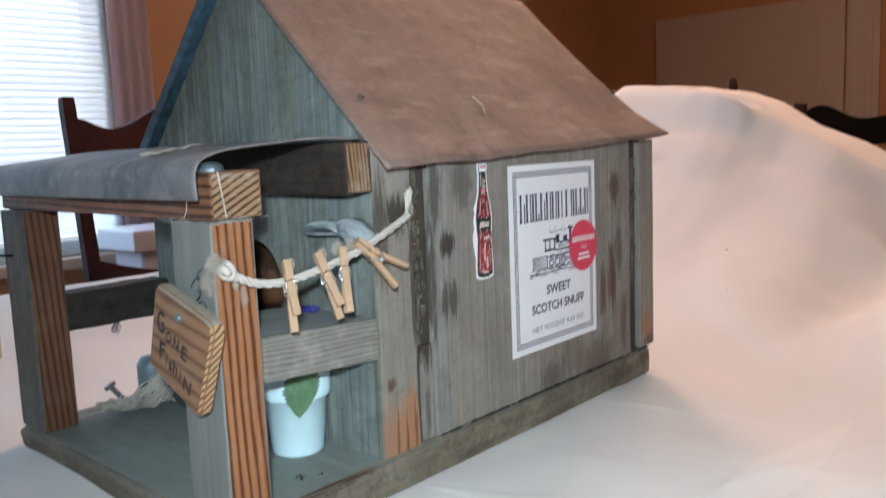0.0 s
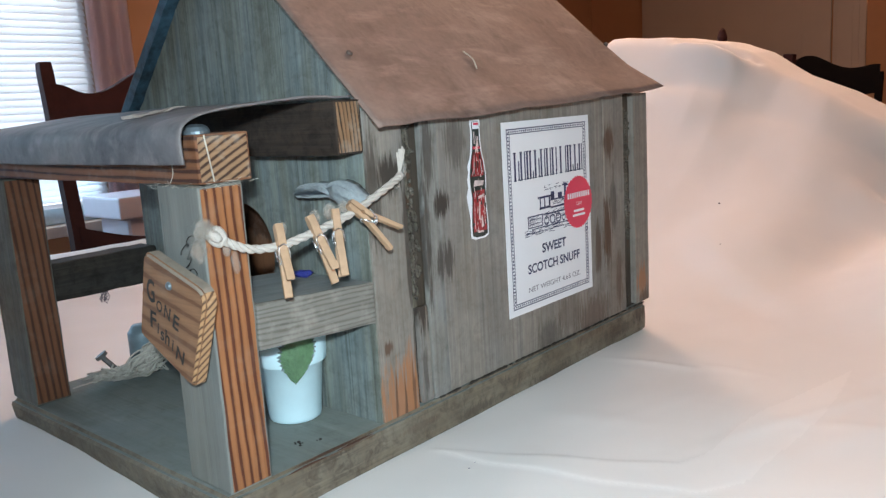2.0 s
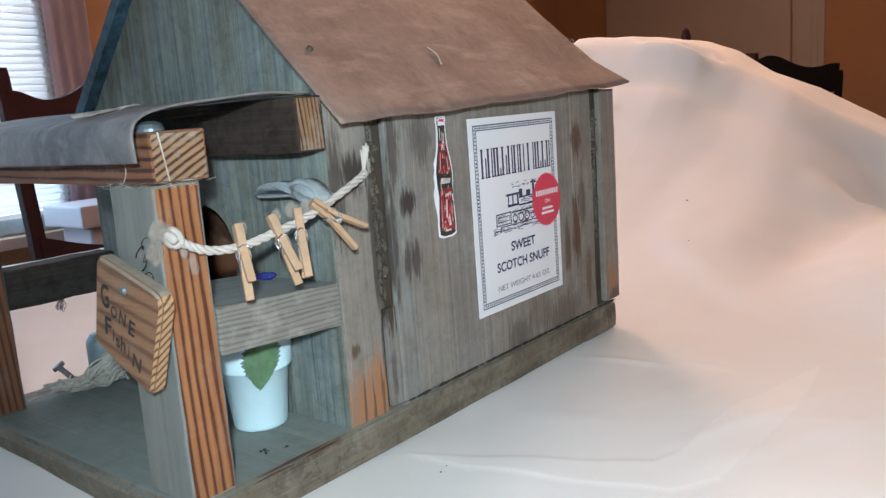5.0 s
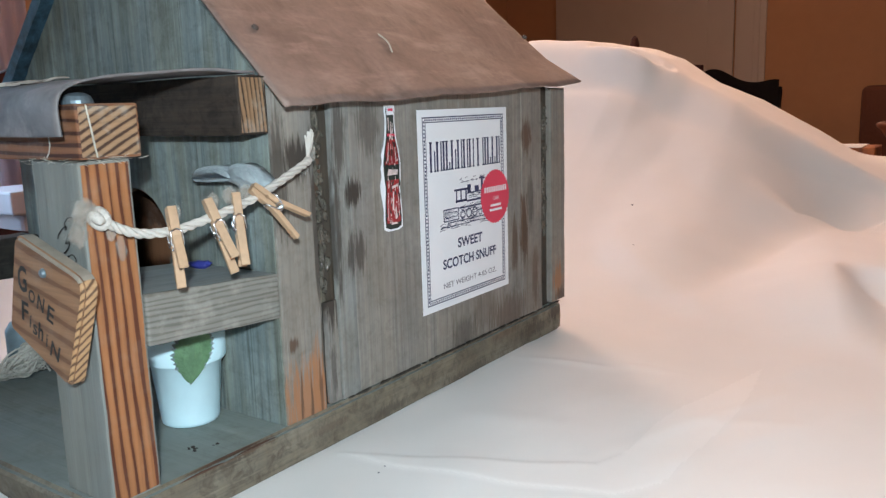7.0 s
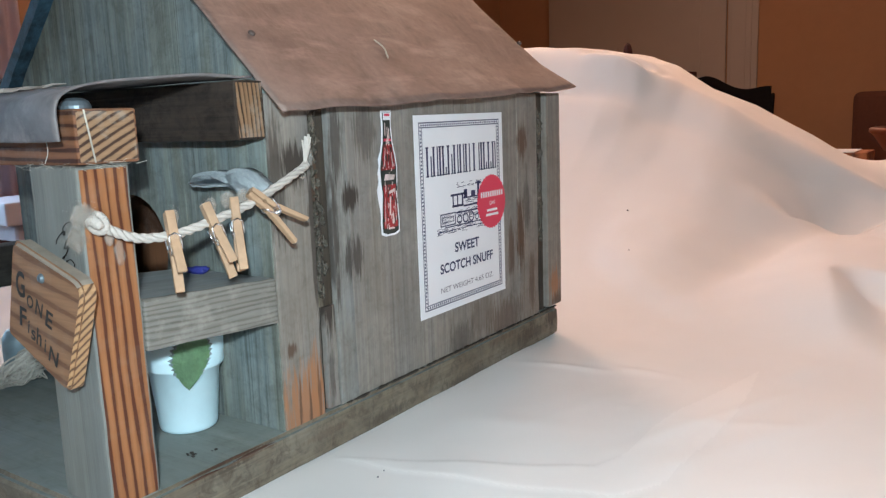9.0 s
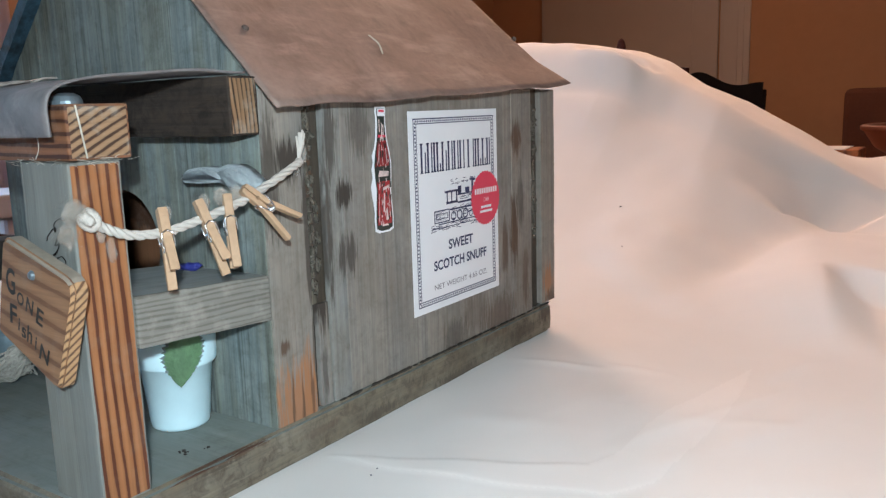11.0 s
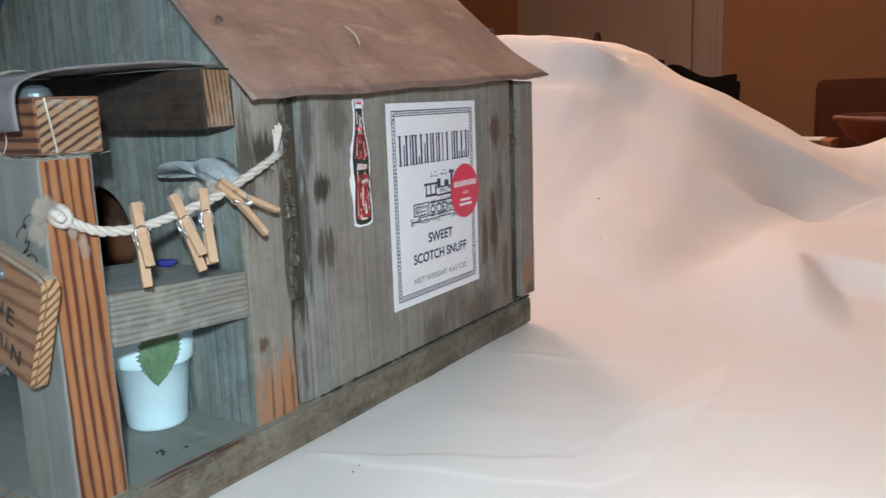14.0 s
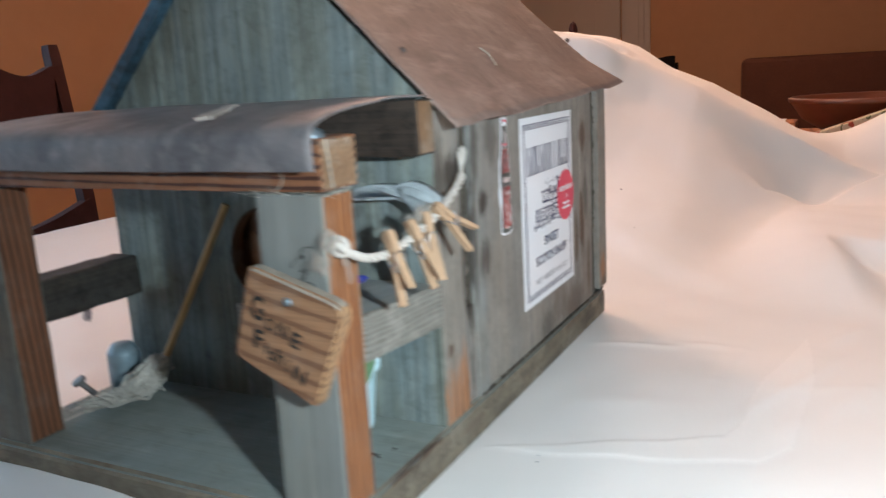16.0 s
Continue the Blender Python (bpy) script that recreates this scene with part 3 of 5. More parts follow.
sm = cur.modifiers.new("thickness", "SOLIDIFY")
sm.thickness = 0.002
tagged(cur, "pinkish gathered curtain hanging beside the window", "curtain")

# low white cabinet under the curtain
cab = thing("white_cabinet", "low white painted cabinet standing under the pink curtain", "cabinet", (-2.28, 1.31, FLOOR))
part("body", box((-0.10, -0.22, 0.0), (0.10, -0.08, 0.655), 0.02, None, 0, 0, 3), m_cabinet, cab)
part("top", box((-0.13, -0.26, 0.656), (0.13, -0.05, 0.728), 0.008), m_cabinet, cab)

# closet doors in the far wall
DX0, DX1 = -3.34, -1.466
for a, c, nm in ((DX0, -1.676, "door_1"), (-1.660, DX1, "door_2")):
    d = tagged(part(nm, box((a, Y1 - 0.04, FLOOR + 0.01), (c, Y1 - 0.012, 1.3), 0.003), m_door, None), "plain cream painted closet door, shut", "door", kind="structure")
    part("door_panel", box((a + 0.03, Y1 - 0.046, 0.1), (c - 0.215 if nm == "door_1" else c - 0.045, Y1 - 0.041, 1.2), 0.004), m_door, d)
slab("trim", (DX1, Y1 - 0.03, FLOOR), (DX1 + 0.048, Y1 - 0.002, 1.34), m_door, "cream painted door casing")


# ---- chairs ----
def wavy_rail(y0, y1, z_of, low_of, x0, x1, n=36):
    """A chair rail between two heights that follow z_of(s) and low_of(s) along y."""
    pts = [(y0 + (y1 - y0) * i / n, z_of(i / n)) for i in range(n + 1)]
    pts += [(y0 + (y1 - y0) * i / n, low_of(i / n)) for i in range(n, -1, -1)]
    return prism(pts, x1 - x0, Matrix(((0, 0, 1, x0), (1, 0, 0, 0), (0, 1, 0, 0), (0, 0, 0, 1))))


def crest(s, hump=0.052, wing=0.026):
    """Carved top edge: low shoulders, a dip, a raised middle."""
    u = abs(s - 0.5) * 2
    return hump * math.exp(-((u / 0.36) ** 2)) + wing * math.exp(-(((u - 0.95) / 0.2) ** 2))


def ladder_chair(label, mat, top=0.35, width=0.44, ears=0.0, wing=0.026, hump=0.052):
    """Ladder-back dining chair, back along y, facing +x; origin on the floor under the back's middle."""
    ch = thing("dining_chair", label, "chair")
    h = width / 2
    T = top - FLOOR
    for s in (-1, 1):
        p = tube([(-0.03, s * h, 0), (0.0, s * h, 0.45), (-0.015, s * h, 0.75), (-0.06, s * h, T - 0.02 - ears), (-0.062, s * h, T - ears)], [0.019, 0.021, 0.02, 0.019, 0.017], 4)
        part("back_post", p, mat, ch)
        part("front_leg", tube([(0.40, s * (h + 0.02), 0), (0.40, s * (h + 0.02), 0.44)], [0.017, 0.022], 8), mat, ch)
        part("stretcher", tube([(-0.01, s * h, 0.2), (0.40, s * (h + 0.02), 0.2)], 0.011, 8), mat, ch)
    part("top_rail", wavy_rail(-h, h, lambda s: T - 0.020 - hump + crest(s, hump, wing), lambda s: T - 0.21 - 0.02 * math.sin(s * 3.1416), -0.062, -0.04), mat, ch)
    part("lower_rail", wavy_rail(-h, h, lambda s: 0.75 - 0.05 * math.sin(s * 3.1416), lambda s: 0.60, -0.022, 0.002), mat, ch)
    part("seat", box((-0.02, -h - 0.02, 0.43), (0.43, h + 0.02, 0.47), 0.012), mat, ch)
    return ch


c1 = ladder_chair("dark mahogany ladder-back dining chair at the table's end", m_mahogany)
c1.location = (-1.38, 0.79, FLOOR)
c2 = ladder_chair("near-black dining chair behind the heaped sheet", m_black, 0.356, 0.62, 0.117, 0.015, 0.076)
c2.matrix_basis = pose(-0.925, 3.90, FLOOR, 0, 0, -90)
c3 = copy_thing(c1, pose(-0.443, 1.79, FLOOR, 0, 0, 180))
c3.scale = (1, 1, 0.942)
part("finial", lathe([(0.010, 1.098), (0.006, 1.106), (0.009, 1.118), (0.0105, 1.135), (0.007, 1.150), (0.002, 1.156)], 14), m_mahogany, c3).location = (-0.062, 0.22, 0)
c3["label"] = "dark mahogany dining chair drawn up beyond the sheet"

# ---- table and sheet ----
TX0, TX1, TY0, TY1 = -1.05, 0.95, -0.62, 1.5
table = thing("dining_table", "large wooden dining table under a white sheet", "table", (0, 0, FLOOR))
part("tabletop", box((TX0, TY0, 0.715), (TX1, TY1, 0.742), 0.006), m_orangewood, table)
for sx in (TX0 + 0.1, TX1 - 0.1):
    for sy in (TY0 + 0.1, TY1 - 0.1):
        part("leg", tube([(sx, sy, 0), (sx, sy, 0.4), (sx, sy, 0.716)], [0.025, 0.035, 0.045], 12), m_mahogany, table)


def sstep(u):
    u = np.clip(u, 0, 1)
    return u * u * (3 - 2 * u)


def ridge(x, y, a, b, amp, w):
    """A soft crease of the sheet from a to b."""
    dx, dy = b[0] - a[0], b[1] - a[1]
    s = np.clip(((x - a[0]) * dx + (y - a[1]) * dy) / (dx * dx + dy * dy), 0, 1)
    d2 = (x - a[0] - s * dx) ** 2 + (y - a[1] - s * dy) ** 2
    return amp * np.exp(-d2 / (w * w)) * np.sin(np.pi * np.clip(s, 0.08, 0.92))


def lap(x, y, a, b, amp, back, front):
    """A rolled fold: steep on its far side, easy on its near side."""
    dx, dy = b[0] - a[0], b[1] - a[1]
    n = math.hypot(dx, dy)
    s = np.clip(((x - a[0]) * dx + (y - a[1]) * dy) / (n * n), -0.2, 1.2)
    d = ((y - a[1]) * dx - (x - a[0]) * dy) / n
    env = sstep(s / 0.35) * (1 - sstep((s - 0.8) / 0.3))
    return amp * env * np.where(d > 0, np.exp(-(d / back) ** 2), np.exp(-(d / front) ** 2))


# the doubled hem: a band of two layers, tapering to a point beside the base
HEM = [(0.012, 0.146), (0.076, 0.176), (0.120, 0.199), (0.145, 0.213), (0.153, 0.233), (0.154, 0.280), (0.159, 0.322), (0.171, 0.375), (0.181, 0.430), (0.188, 0.375), (0.191, 0.320), (0.187, 0.261), (0.184, 0.212), (0.168, 0.184), (0.110, 0.165), (0.052, 0.150)]


def hem_depth(x, y):
    """How far a point lies inside the hem's outline; negative outside."""
    best, inside = np.full(np.shape(x), 9.0), np.zeros(np.shape(x), bool)
    for (ax, ay), (bx, by) in zip(HEM, HEM[1:] + HEM[:1]):
        dx, dy = bx - ax, by - ay
        q = np.clip(((x - ax) * dx + (y - ay) * dy) / (dx * dx + dy * dy), 0, 1)
        best = np.minimum(best, np.hypot(x - ax - q * dx, y - ay - q * dy))
        inside ^= ((ay > y) != (by > y)) & (x < ax + (y - ay) * dx / (dy if dy else 1e-9))
    return np.where(inside, best, -best)


def sheet_height(x, y):
    top = np.interp(x, [-0.75, -0.55, -0.36, -0.25, -0.18, -0.14, -0.08, -0.01, 0.045, 0.12, 0.195, 0.25, 0.34, 0.6],
                    [0.0, 0.2, 0.303, 0.294, 0.281, 0.265, 0.226, 0.194, 0.157, 0.110, 0.068, 0.045, 0.03, 0.0])
    y0 = 0.44 + 0.47 * sstep((x - 0.0) / 0.17)
    u = np.clip((y - y0) / (1.06 - y0), 0, 1)
    rise = np.where(u < 0.86, u ** 2.3, 0.0)
    k0, k1 = 0.86 ** 2.3, 1.0
    v = np.clip((u - 0.86) / 0.14, 0, 1)
    m = 2.3 * 0.86 ** 1.3 * 0.14
    rise = np.where(u >= 0.86, k0 * (1 - 3 * v ** 2 + 2 * v ** 3) + m * (v - 2 * v ** 2 + v ** 3) + k1 * (3 * v ** 2 - 2 * v ** 3), rise)
    fall = 1 - sstep((y - 1.18) / 0.3)
    h = top * rise * fall
    h += 0.155 * sstep((x - 0.12) / 0.25) * (1 - sstep((x - 0.55) / 0.3)) * sstep((y - 1.06) / 0.12)
    drop = 1 - 0.9 * sstep((x - 0.185 - 0.2 * np.maximum(0, 0.68 - y)) / 0.048) * sstep((0.72 - 0.6 * np.maximum(0, x - 0.19) - y) / 0.045)
    h += drop * 0.033 * sstep((x - 0.02 - 0.2 * (0.9 - y)) / 0.13) * sstep((y - 0.50 + 0.10 * x) / 0.16) * (1 - 0.75 * sstep((y - 0.905 - 0.8 * np.maximum(0, x - 0.1)) / 0.035))
    h += 0.006 * sstep((x + 0.11) / 0.06) * (1 - sstep((x - 0.07) / 0.07)) * sstep((y - 0.605 + 0.85 * x) / 0.06) * (1 - sstep((y - 0.72 + 0.6 * x) / 0.16))
    h += ridge(x, y, (0.20, 0.80), (0.55, 0.72), 0.006, 0.03)
    h += ridge(x, y, (0.26, 0.50), (0.60, 0.40), 0.008, 0.05)
    h += 0.012 * sstep((-x + 0.02) / 0.25) * sstep((0.2 - y) / 0.2) * (1 - sstep((-x - 0.30) / 0.25))
    h += ridge(x, y, (-0.30, 0.98), (-0.02, 0.93), 0.004, 0.04)
    h += 0.0007 * sstep((hem_depth(x, y) + 0.003) / 0.006) * (1 - sstep((y - 0.27) / 0.16))
    h += ridge(x, y, (0.13, 0.20), (0.235, 0.44), 0.0011, 0.007) + ridge(x, y, (0.15, 0.18), (0.27, 0.40), 0.0009, 0.009) + ridge(x, y, (0.07, 0.20), (0.12, 0.36), 0.0007, 0.008)
    h += ridge(x, y, (0.17, 0.30), (0.24, 0.33), 0.0008, 0.008)
    h += ridge(x, y, (0.012, 0.355), (0.098, 0.378), 0.0012, 0.005)
    h += ridge(x, y, (0.08, 0.383), (0.134, 0.381), 0.0012, 0.006) + ridge(x, y, (0.134, 0.384), (0.126, 0.306), 0.0014, 0.007)
    h += ridge(x, y, (0.19, 0.40), (0.23, 0.48), 0.0014, 0.008) + ridge(x, y, (0.03, 0.23), (0.13, 0.26), 0.0008, 0.012)
    h += lap(x, y, (-0.30, 0.965), (-0.12, 0.975), 0.004, 0.012, 0.03)
    h += lap(x, y, (-0.26, 1.035), (-0.13, 1.028), 0.012, 0.008, 0.022) - ridge(x, y, (-0.235, 1.052), (-0.12, 1.055), 0.026, 0.011)
    h -= 0.015 * np.exp(-(((x - 0.175) / 0.075) ** 2) - ((y - 0.965) / 0.035) ** 2)
    h += lap(x, y, (0.125, 0.895), (-0.06, 1.022), 0.007, 0.09, 0.06) - ridge(x, y, (0.03, 1.05), (0.16, 0.97), 0.010, 0.04)
    for k, (fx, fy) in enumerate(((61, 23), (-37, 58), (83, -31), (19, 77), (-71, -64))):
        h += 0.00028 * np.sin(fx * x + fy * y + 1.7 * k + 2.2 * np.sin(13 * x - 9 * y + k))
    h += 0.0012 * np.sin(9 * x + 4 * y) * np.sin(7 * y - 3 * x) + 0.0006 * np.sin(31 * x - 13 * y + 2 * np.sin(9 * y))
    return h


xs = np.concatenate([np.linspace(TX0 - 0.012, -0.4, 50)[:-1], np.linspace(-0.4, 0.0, 110)[:-1], np.linspace(0.0, 0.25, 170)[:-1], np.linspace(0.25, 0.5, 70)[:-1], np.linspace(0.5, TX1 + 0.012, 30)])
ys = np.concatenate([np.linspace(TY0 - 0.012, -0.1, 40)[:-1], np.linspace(-0.1, 0.12, 70)[:-1], np.linspace(0.12, 0.52, 270)[:-1], np.linspace(0.52, 1.25, 240)[:-1], np.linspace(1.25, TY1 + 0.012, 20)])
gx, gy = np.meshgrid(xs, ys)
gz = sheet_height(gx, gy)
nx, ny = len(xs), len(ys)
verts = np.stack([gx, gy, gz], -1).reshape(-1, 3)
idx = np.arange(nx * ny).reshape(ny, nx)
faces = np.stack([idx[:-1, :-1], idx[:-1, 1:], idx[1:, 1:], idx[1:, :-1]], -1).reshape(-1, 4).tolist()
verts = verts.tolist()
# the sheet hangs over the table's edges
rim = [*idx[0, :], *idx[1:, -1], *idx[-1, -2::-1], *idx[-2:0:-1, 0]]
prev = rim
for k, drop in enumerate((0.012, 0.05, 0.12, 0.2)):
    cur_ring = []
    for j, i in enumerate(rim):
        x, y, z = verts[i]
        o = 0.006 + 0.012 * math.sin(j * 0.35) * drop * 4
        verts.append([x + (o if x > TX1 else -o if x < TX0 else 0), y + (o if y > TY1 else -o if y < TY0 else 0), z - drop])
        cur_ring.append(len(verts) - 1)
    for j in range(len(rim)):
        j2 = (j + 1) % len(rim)
        faces.append([int(prev[j]), int(cur_ring[j]), int(cur_ring[j2]), int(prev[j2])])
    prev = cur_ring
me = bpy.data.meshes.new("bed_sheet")
me.from_pydata(verts, [], faces)
me.materials.append(m_cloth)
me.materials.append(m_hem)
hemmed = hem_depth((gx[:-1, :-1] + gx[1:, 1:]) / 2, (gy[:-1, :-1] + gy[1:, 1:]) / 2) > 0
me.polygons.foreach_set("material_index", np.concatenate([hemmed.ravel().astype(np.int32), np.zeros(len(me.polygons) - hemmed.size, np.int32)]))
sheet = smooth(new("tablecloth", me))
tagged(sheet, "white cotton sheet spread over the table and heaped behind the cabin", "tablecloth")

# ---- miniature cabin ----
house = thing("birdhouse", "rustic wooden birdhouse built like a fishing cabin with porch", "birdhouse")
# base with an undercut front edge
bm = bmesh.new()
prof = [(0.006, 0.025), (0.004, 0.021), (0.0055, 0.012), (0.010, 0.0), (0.452, 0.0), (0.4535, 0.012), (0.452, 0.025)]
bm = prism(prof, 0.266, Matrix(((0, 0, 1, -0.264), (1, 0, 0, 0), (0, 1, 0, 0), (0, 0, 0, 1))))
bmesh.ops.bevel(bm, geom=[e for e in bm.edges if e.calc_face_angle(0) > 0.8], offset=0.0022, segments=2, affect="EDGES")
bm.normal_update()
for f in bm.faces:
    if f.normal.z > 0.8:
        f.material_index = 1
base = part("base", bm, [m_base, m_floor], house, "weathered deck board base")
for y0, y1, x, z in ((0.048, 0.100, 0.0012, 0.0246), (0.044, 0.072, 0.0020, 0.0226), (0.078, 0.108, 0.0020, 0.0232)):
    part("split", tube(spline([(x, y0, z), (x + 0.0002, (y0 + y1) / 2, z + 0.0005), (x, y1, z + 0.0002)], 12), [0.0001 + 0.0006 * math.sin(0.2856 * k) for k in range(12)], 6), m_split, base, "dark reddish split along the edge")

right_faces, left_faces = {"+x": 1, "-x": 1}, {"+x": 1, "-x": 1}
part("post", box((-0.0365, 0.0097, 0.0252), (0.001, 0.0348, 0.1815), 0.0012, right_faces, 10, 0.0002), [m_postface, m_cutpost], house, "porch post with striped sawn pine side")
part("post", box((-0.266, 0.008, 0.0252), (-0.227, 0.032, 0.1815), 0.0012, left_faces, 10, 0.0002), [m_postface_dimmed, m_cutpost_dimmed], house, "porch post with striped sawn pine side")
beam = part("beam", box((-0.272, 0.012, 0.182), (0.0, 0.042, 0.206), 0.0012, {"+x": 1, "-x": 1}, 12, 0.0002), [m_cutbeam, m_cutend], house, "sawn pine porch beam with ringed end grain")
part("straw", tube(spline([(0.0006, 0.0165, 0.2055), (0.0010, 0.0178, 0.195), (0.0008, 0.0196, 0.183)], 8), 0.00038, 6), m_string, beam)
part("thread", tube(spline([(-0.0240, 0.0112, 0.1960), (-0.0208, 0.0108, 0.1915), (-0.0206, 0.0106, 0.1870), (-0.0240, 0.0108, 0.1830)], 12), 0.00022, 5), m_string, beam)
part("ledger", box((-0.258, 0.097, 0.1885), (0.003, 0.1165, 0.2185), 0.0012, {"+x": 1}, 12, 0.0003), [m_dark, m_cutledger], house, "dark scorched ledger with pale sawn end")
# bench across the porch side, tilted a little
bm = box((-0.078, 0.0355, 0.0885), (0.0015, 0.1175, 0.1135), 0.0014, {"+z": 1}, 6, 0.0003)
for v in bm.verts:
    v.co.z += (0.1175 - v.co.y) * 0.07
part("side_rail", bm, [m_rail, m_railtop], house, "grey weathered side rail of the porch")
part("side_rail", box((-0.262, 0.0325, 0.091), (-0.239, 0.1175, 0.119), 0.002, None, 6, 0.0005), m_darkbrown, house, "very dark brown side rail of the porch")

# front wall with gable and round hole
APEX_X, APEX_Z, EAVE_R, EAVE_L = -0.127, 0.343, (0.0, 0.214), (-0.256, 0.214)
bm = bmesh.new()
outer = [(-0.256, 0.0252), (-0.0005, 0.0252), (-0.0005, 0.2135), (APEX_X, APEX_Z - 0.002), (-0.256, 0.2135)]
hole = [(-0.122 + 0.031 * math.cos(6.2832 * k / 40), 0.1225 + 0.033 * math.sin(6.2832 * k / 40)) for k in range(40)]
es = []
for loop in (outer, hole):
    vs = [bm.verts.new((x, 0.118, z)) for x, z in loop]
    es += [bm.edges.new((vs[i], vs[(i + 1) % len(vs)])) for i in range(len(vs))]
bmesh.ops.triangle_fill(bm, use_beauty=True, edges=es, normal=(0, -1, 0))
r = bmesh.ops.extrude_face_region(bm, geom=list(bm.faces))
for g in r["geom"]:
    if isinstance(g, bmesh.types.BMVert):
        g.co.y += 0.010
bmesh.ops.recalc_face_normals(bm, faces=bm.faces)
bm.normal_update()
for f in bm.faces:
    c = f.calc_center_median()
    if abs(f.normal.y) < 0.5 and (c.x + 0.122) ** 2 + (c.z - 0.1225) ** 2 < 0.036 ** 2:
        f.material_index = 1
front = part("front_wall", bm, [m_front, m_hole], house, "grey-green gable wall with a round entrance hole")
part("inner_panel", box((-0.2, 0.150, 0.03), (-0.03, 0.158, 0.2), 0.001), m_hole, house, "brown board inside the entrance hole")
part("back_wall", box((-0.256, 0.445, 0.0252), (-0.012, 0.4525, 0.214), 0.001), m_front, house)
part("back_gable", prism([(-0.256, 0.2142), (-0.0005, 0.2142), (APEX_X, APEX_Z - 0.002)], -0.0075, Matrix(((1, 0, 0, 0), (0, 0, 1, 0.4525), (0, 1, 0, 0), (0, 0, 0, 1)))), m_front, house)
part("left_wall", box((-0.256, 0.1285, 0.0252), (-0.246, 0.4445, 0.214), 0.001), m_front, house)

# dark lumps along the foot of the side wall imitate the joint's shadow line
rnd = random.Random(31)
bm = bmesh.new()
for k in range(90):
    q = bmesh.ops.create_icosphere(bm, subdivisions=1, radius=1)["verts"]
    at = Vector((0.0004, rnd.uniform(0.17, 0.452), 0.0254))
    sc = Vector((0.0010, rnd.uniform(0.002, 0.007), rnd.uniform(0.0004, 0.0013)))
    for v in q:
        v.co = Vector([v.co[i] * sc[i] * (1 + 0.4 * noise.noise(v.co * 2 + at * 500)) for i in range(3)]) + at
tagged(part("joint_shadow_line", bm, m_darkbrown, house, "dark lumps imitating the joint's thin shadow line"), kind="stuff")

# right wall of upright boards; glue-filled joints between some
wall = part("side_wall", box((-0.0105, 0.1285, 0.0252), (-0.0045, 0.4445, 0.213), 0), m_gap, house, "side wall of upright weathered boards")
for y0, y1, x1, z0 in ((0.1188, 0.1500, 0.0012, 0.0256), (0.1660, 0.1815, 0.0006, 0.0256), (0.1820, 0.2990, -0.0002, 0.0256), (0.2993, 0.3880, -0.0004, 0.0256), (0.3885, 0.4210, -0.0002, 0.0256), (0.4350, 0.4600, 0.0020, 0.0275)):
    part("board", box((-0.0105 if y0 > 0.12 else -0.012, y0, z0), (x1, y1, 0.2125), 0.0008, None, 8, 0.0002), m_strip if 0.16 < y0 < 0.17 else m_side, wall)
for y0, y1, z0 in ((0.1502, 0.1658, 0.0885), (0.4212, 0.4348, 0.0256)):
    part("board", box((-0.0105, y0, z0), (-0.0028, y1, 0.2125), 0.0006), m_groove, wall)
part("board", box((-0.0105, 0.1565, 0.0256), (-0.0012, 0.1658, 0.0884), 0.0008, None, 5, 0.0003), m_side, wall)
rnd = random.Random(4)
for yc, zs in ((0.1555, (0.094, 0.205)), (0.4275, (0.09, 0.20))):
    bm = bmesh.new()
    for i in range(110):
        z = rnd.uniform(*zs)
        q = bmesh.ops.create_icosphere(bm, subdivisions=2, radius=1)["verts"]
        sc = Vector((rnd.uniform(0.0008, 0.0020), rnd.uniform(0.0006, 0.0018), rnd.uniform(0.0008, 0.0045)))
        at = Vector((-0.0024, yc + rnd.gauss(0, 0.0024), z))
        for v in q:
            v.co = Vector([v.co[k] * sc[k] * (1 + 0.55 * noise.noise(v.co * 2 + at * 900)) for k in range(3)]) + at
    tagged(smooth(part("glue_bead", bm, m_glue, wall, "shiny dried glue along the joint")), kind="stuff")


def sheet_metal(name, profile, y0, y1, mat, parent, label, wave=0.0012, ny=70, thick=0.0010, droop=None, skew=0.0):
    """Bent tin: a profile of (x, z) points swept along y with a wavering surface."""
    bm = bmesh.new()
    rows = []
    for j in range(ny + 1):
        y = y0 + (y1 - y0) * j / ny
        row = []
        for i, (x, z) in enumerate(profile):
            n = noise.noise(Vector((x * 18, y * 14, z * 18))) + 0.4 * noise.noise(Vector((x * 60, y * 50, z * 60)))
            dx, dz = (droop(i / (len(profile) - 1), j / ny) if droop else (0, 0))
            row.append(bm.verts.new((x + dx, y - skew * (1 - i / (len(profile) - 1)) * j / ny, z + wave * n + dz)))
        rows.append(row)
    for r0, r1 in zip(rows, rows[1:]):
        for k in range(len(profile) - 1):
            bm.faces.new((r0[k], r1[k], r1[k + 1], r0[k + 1]))
    bmesh.ops.recalc_face_normals(bm, faces=bm.faces)
    ob = smooth(part(name, bm, mat, parent, label))
    s = ob.modifiers.new("thickness", "SOLIDIFY")
    s.thickness, s.offset = thick, 0
    return ob


def eave(s, t):
    """The eave flares a little, most at the far corner."""
    e = max(0.0, (s - 0.8) / 0.2)
    return 0.003 * e * t, 0.010 * t * s ** 2 + 0.004 * e * t ** 3 + 0.0006 * e * math.sin(t * 19) + 0.0004 * e * math.sin(t * 47 + 2 * math.sin(t * 17)) * (1 - 0.5 * t)


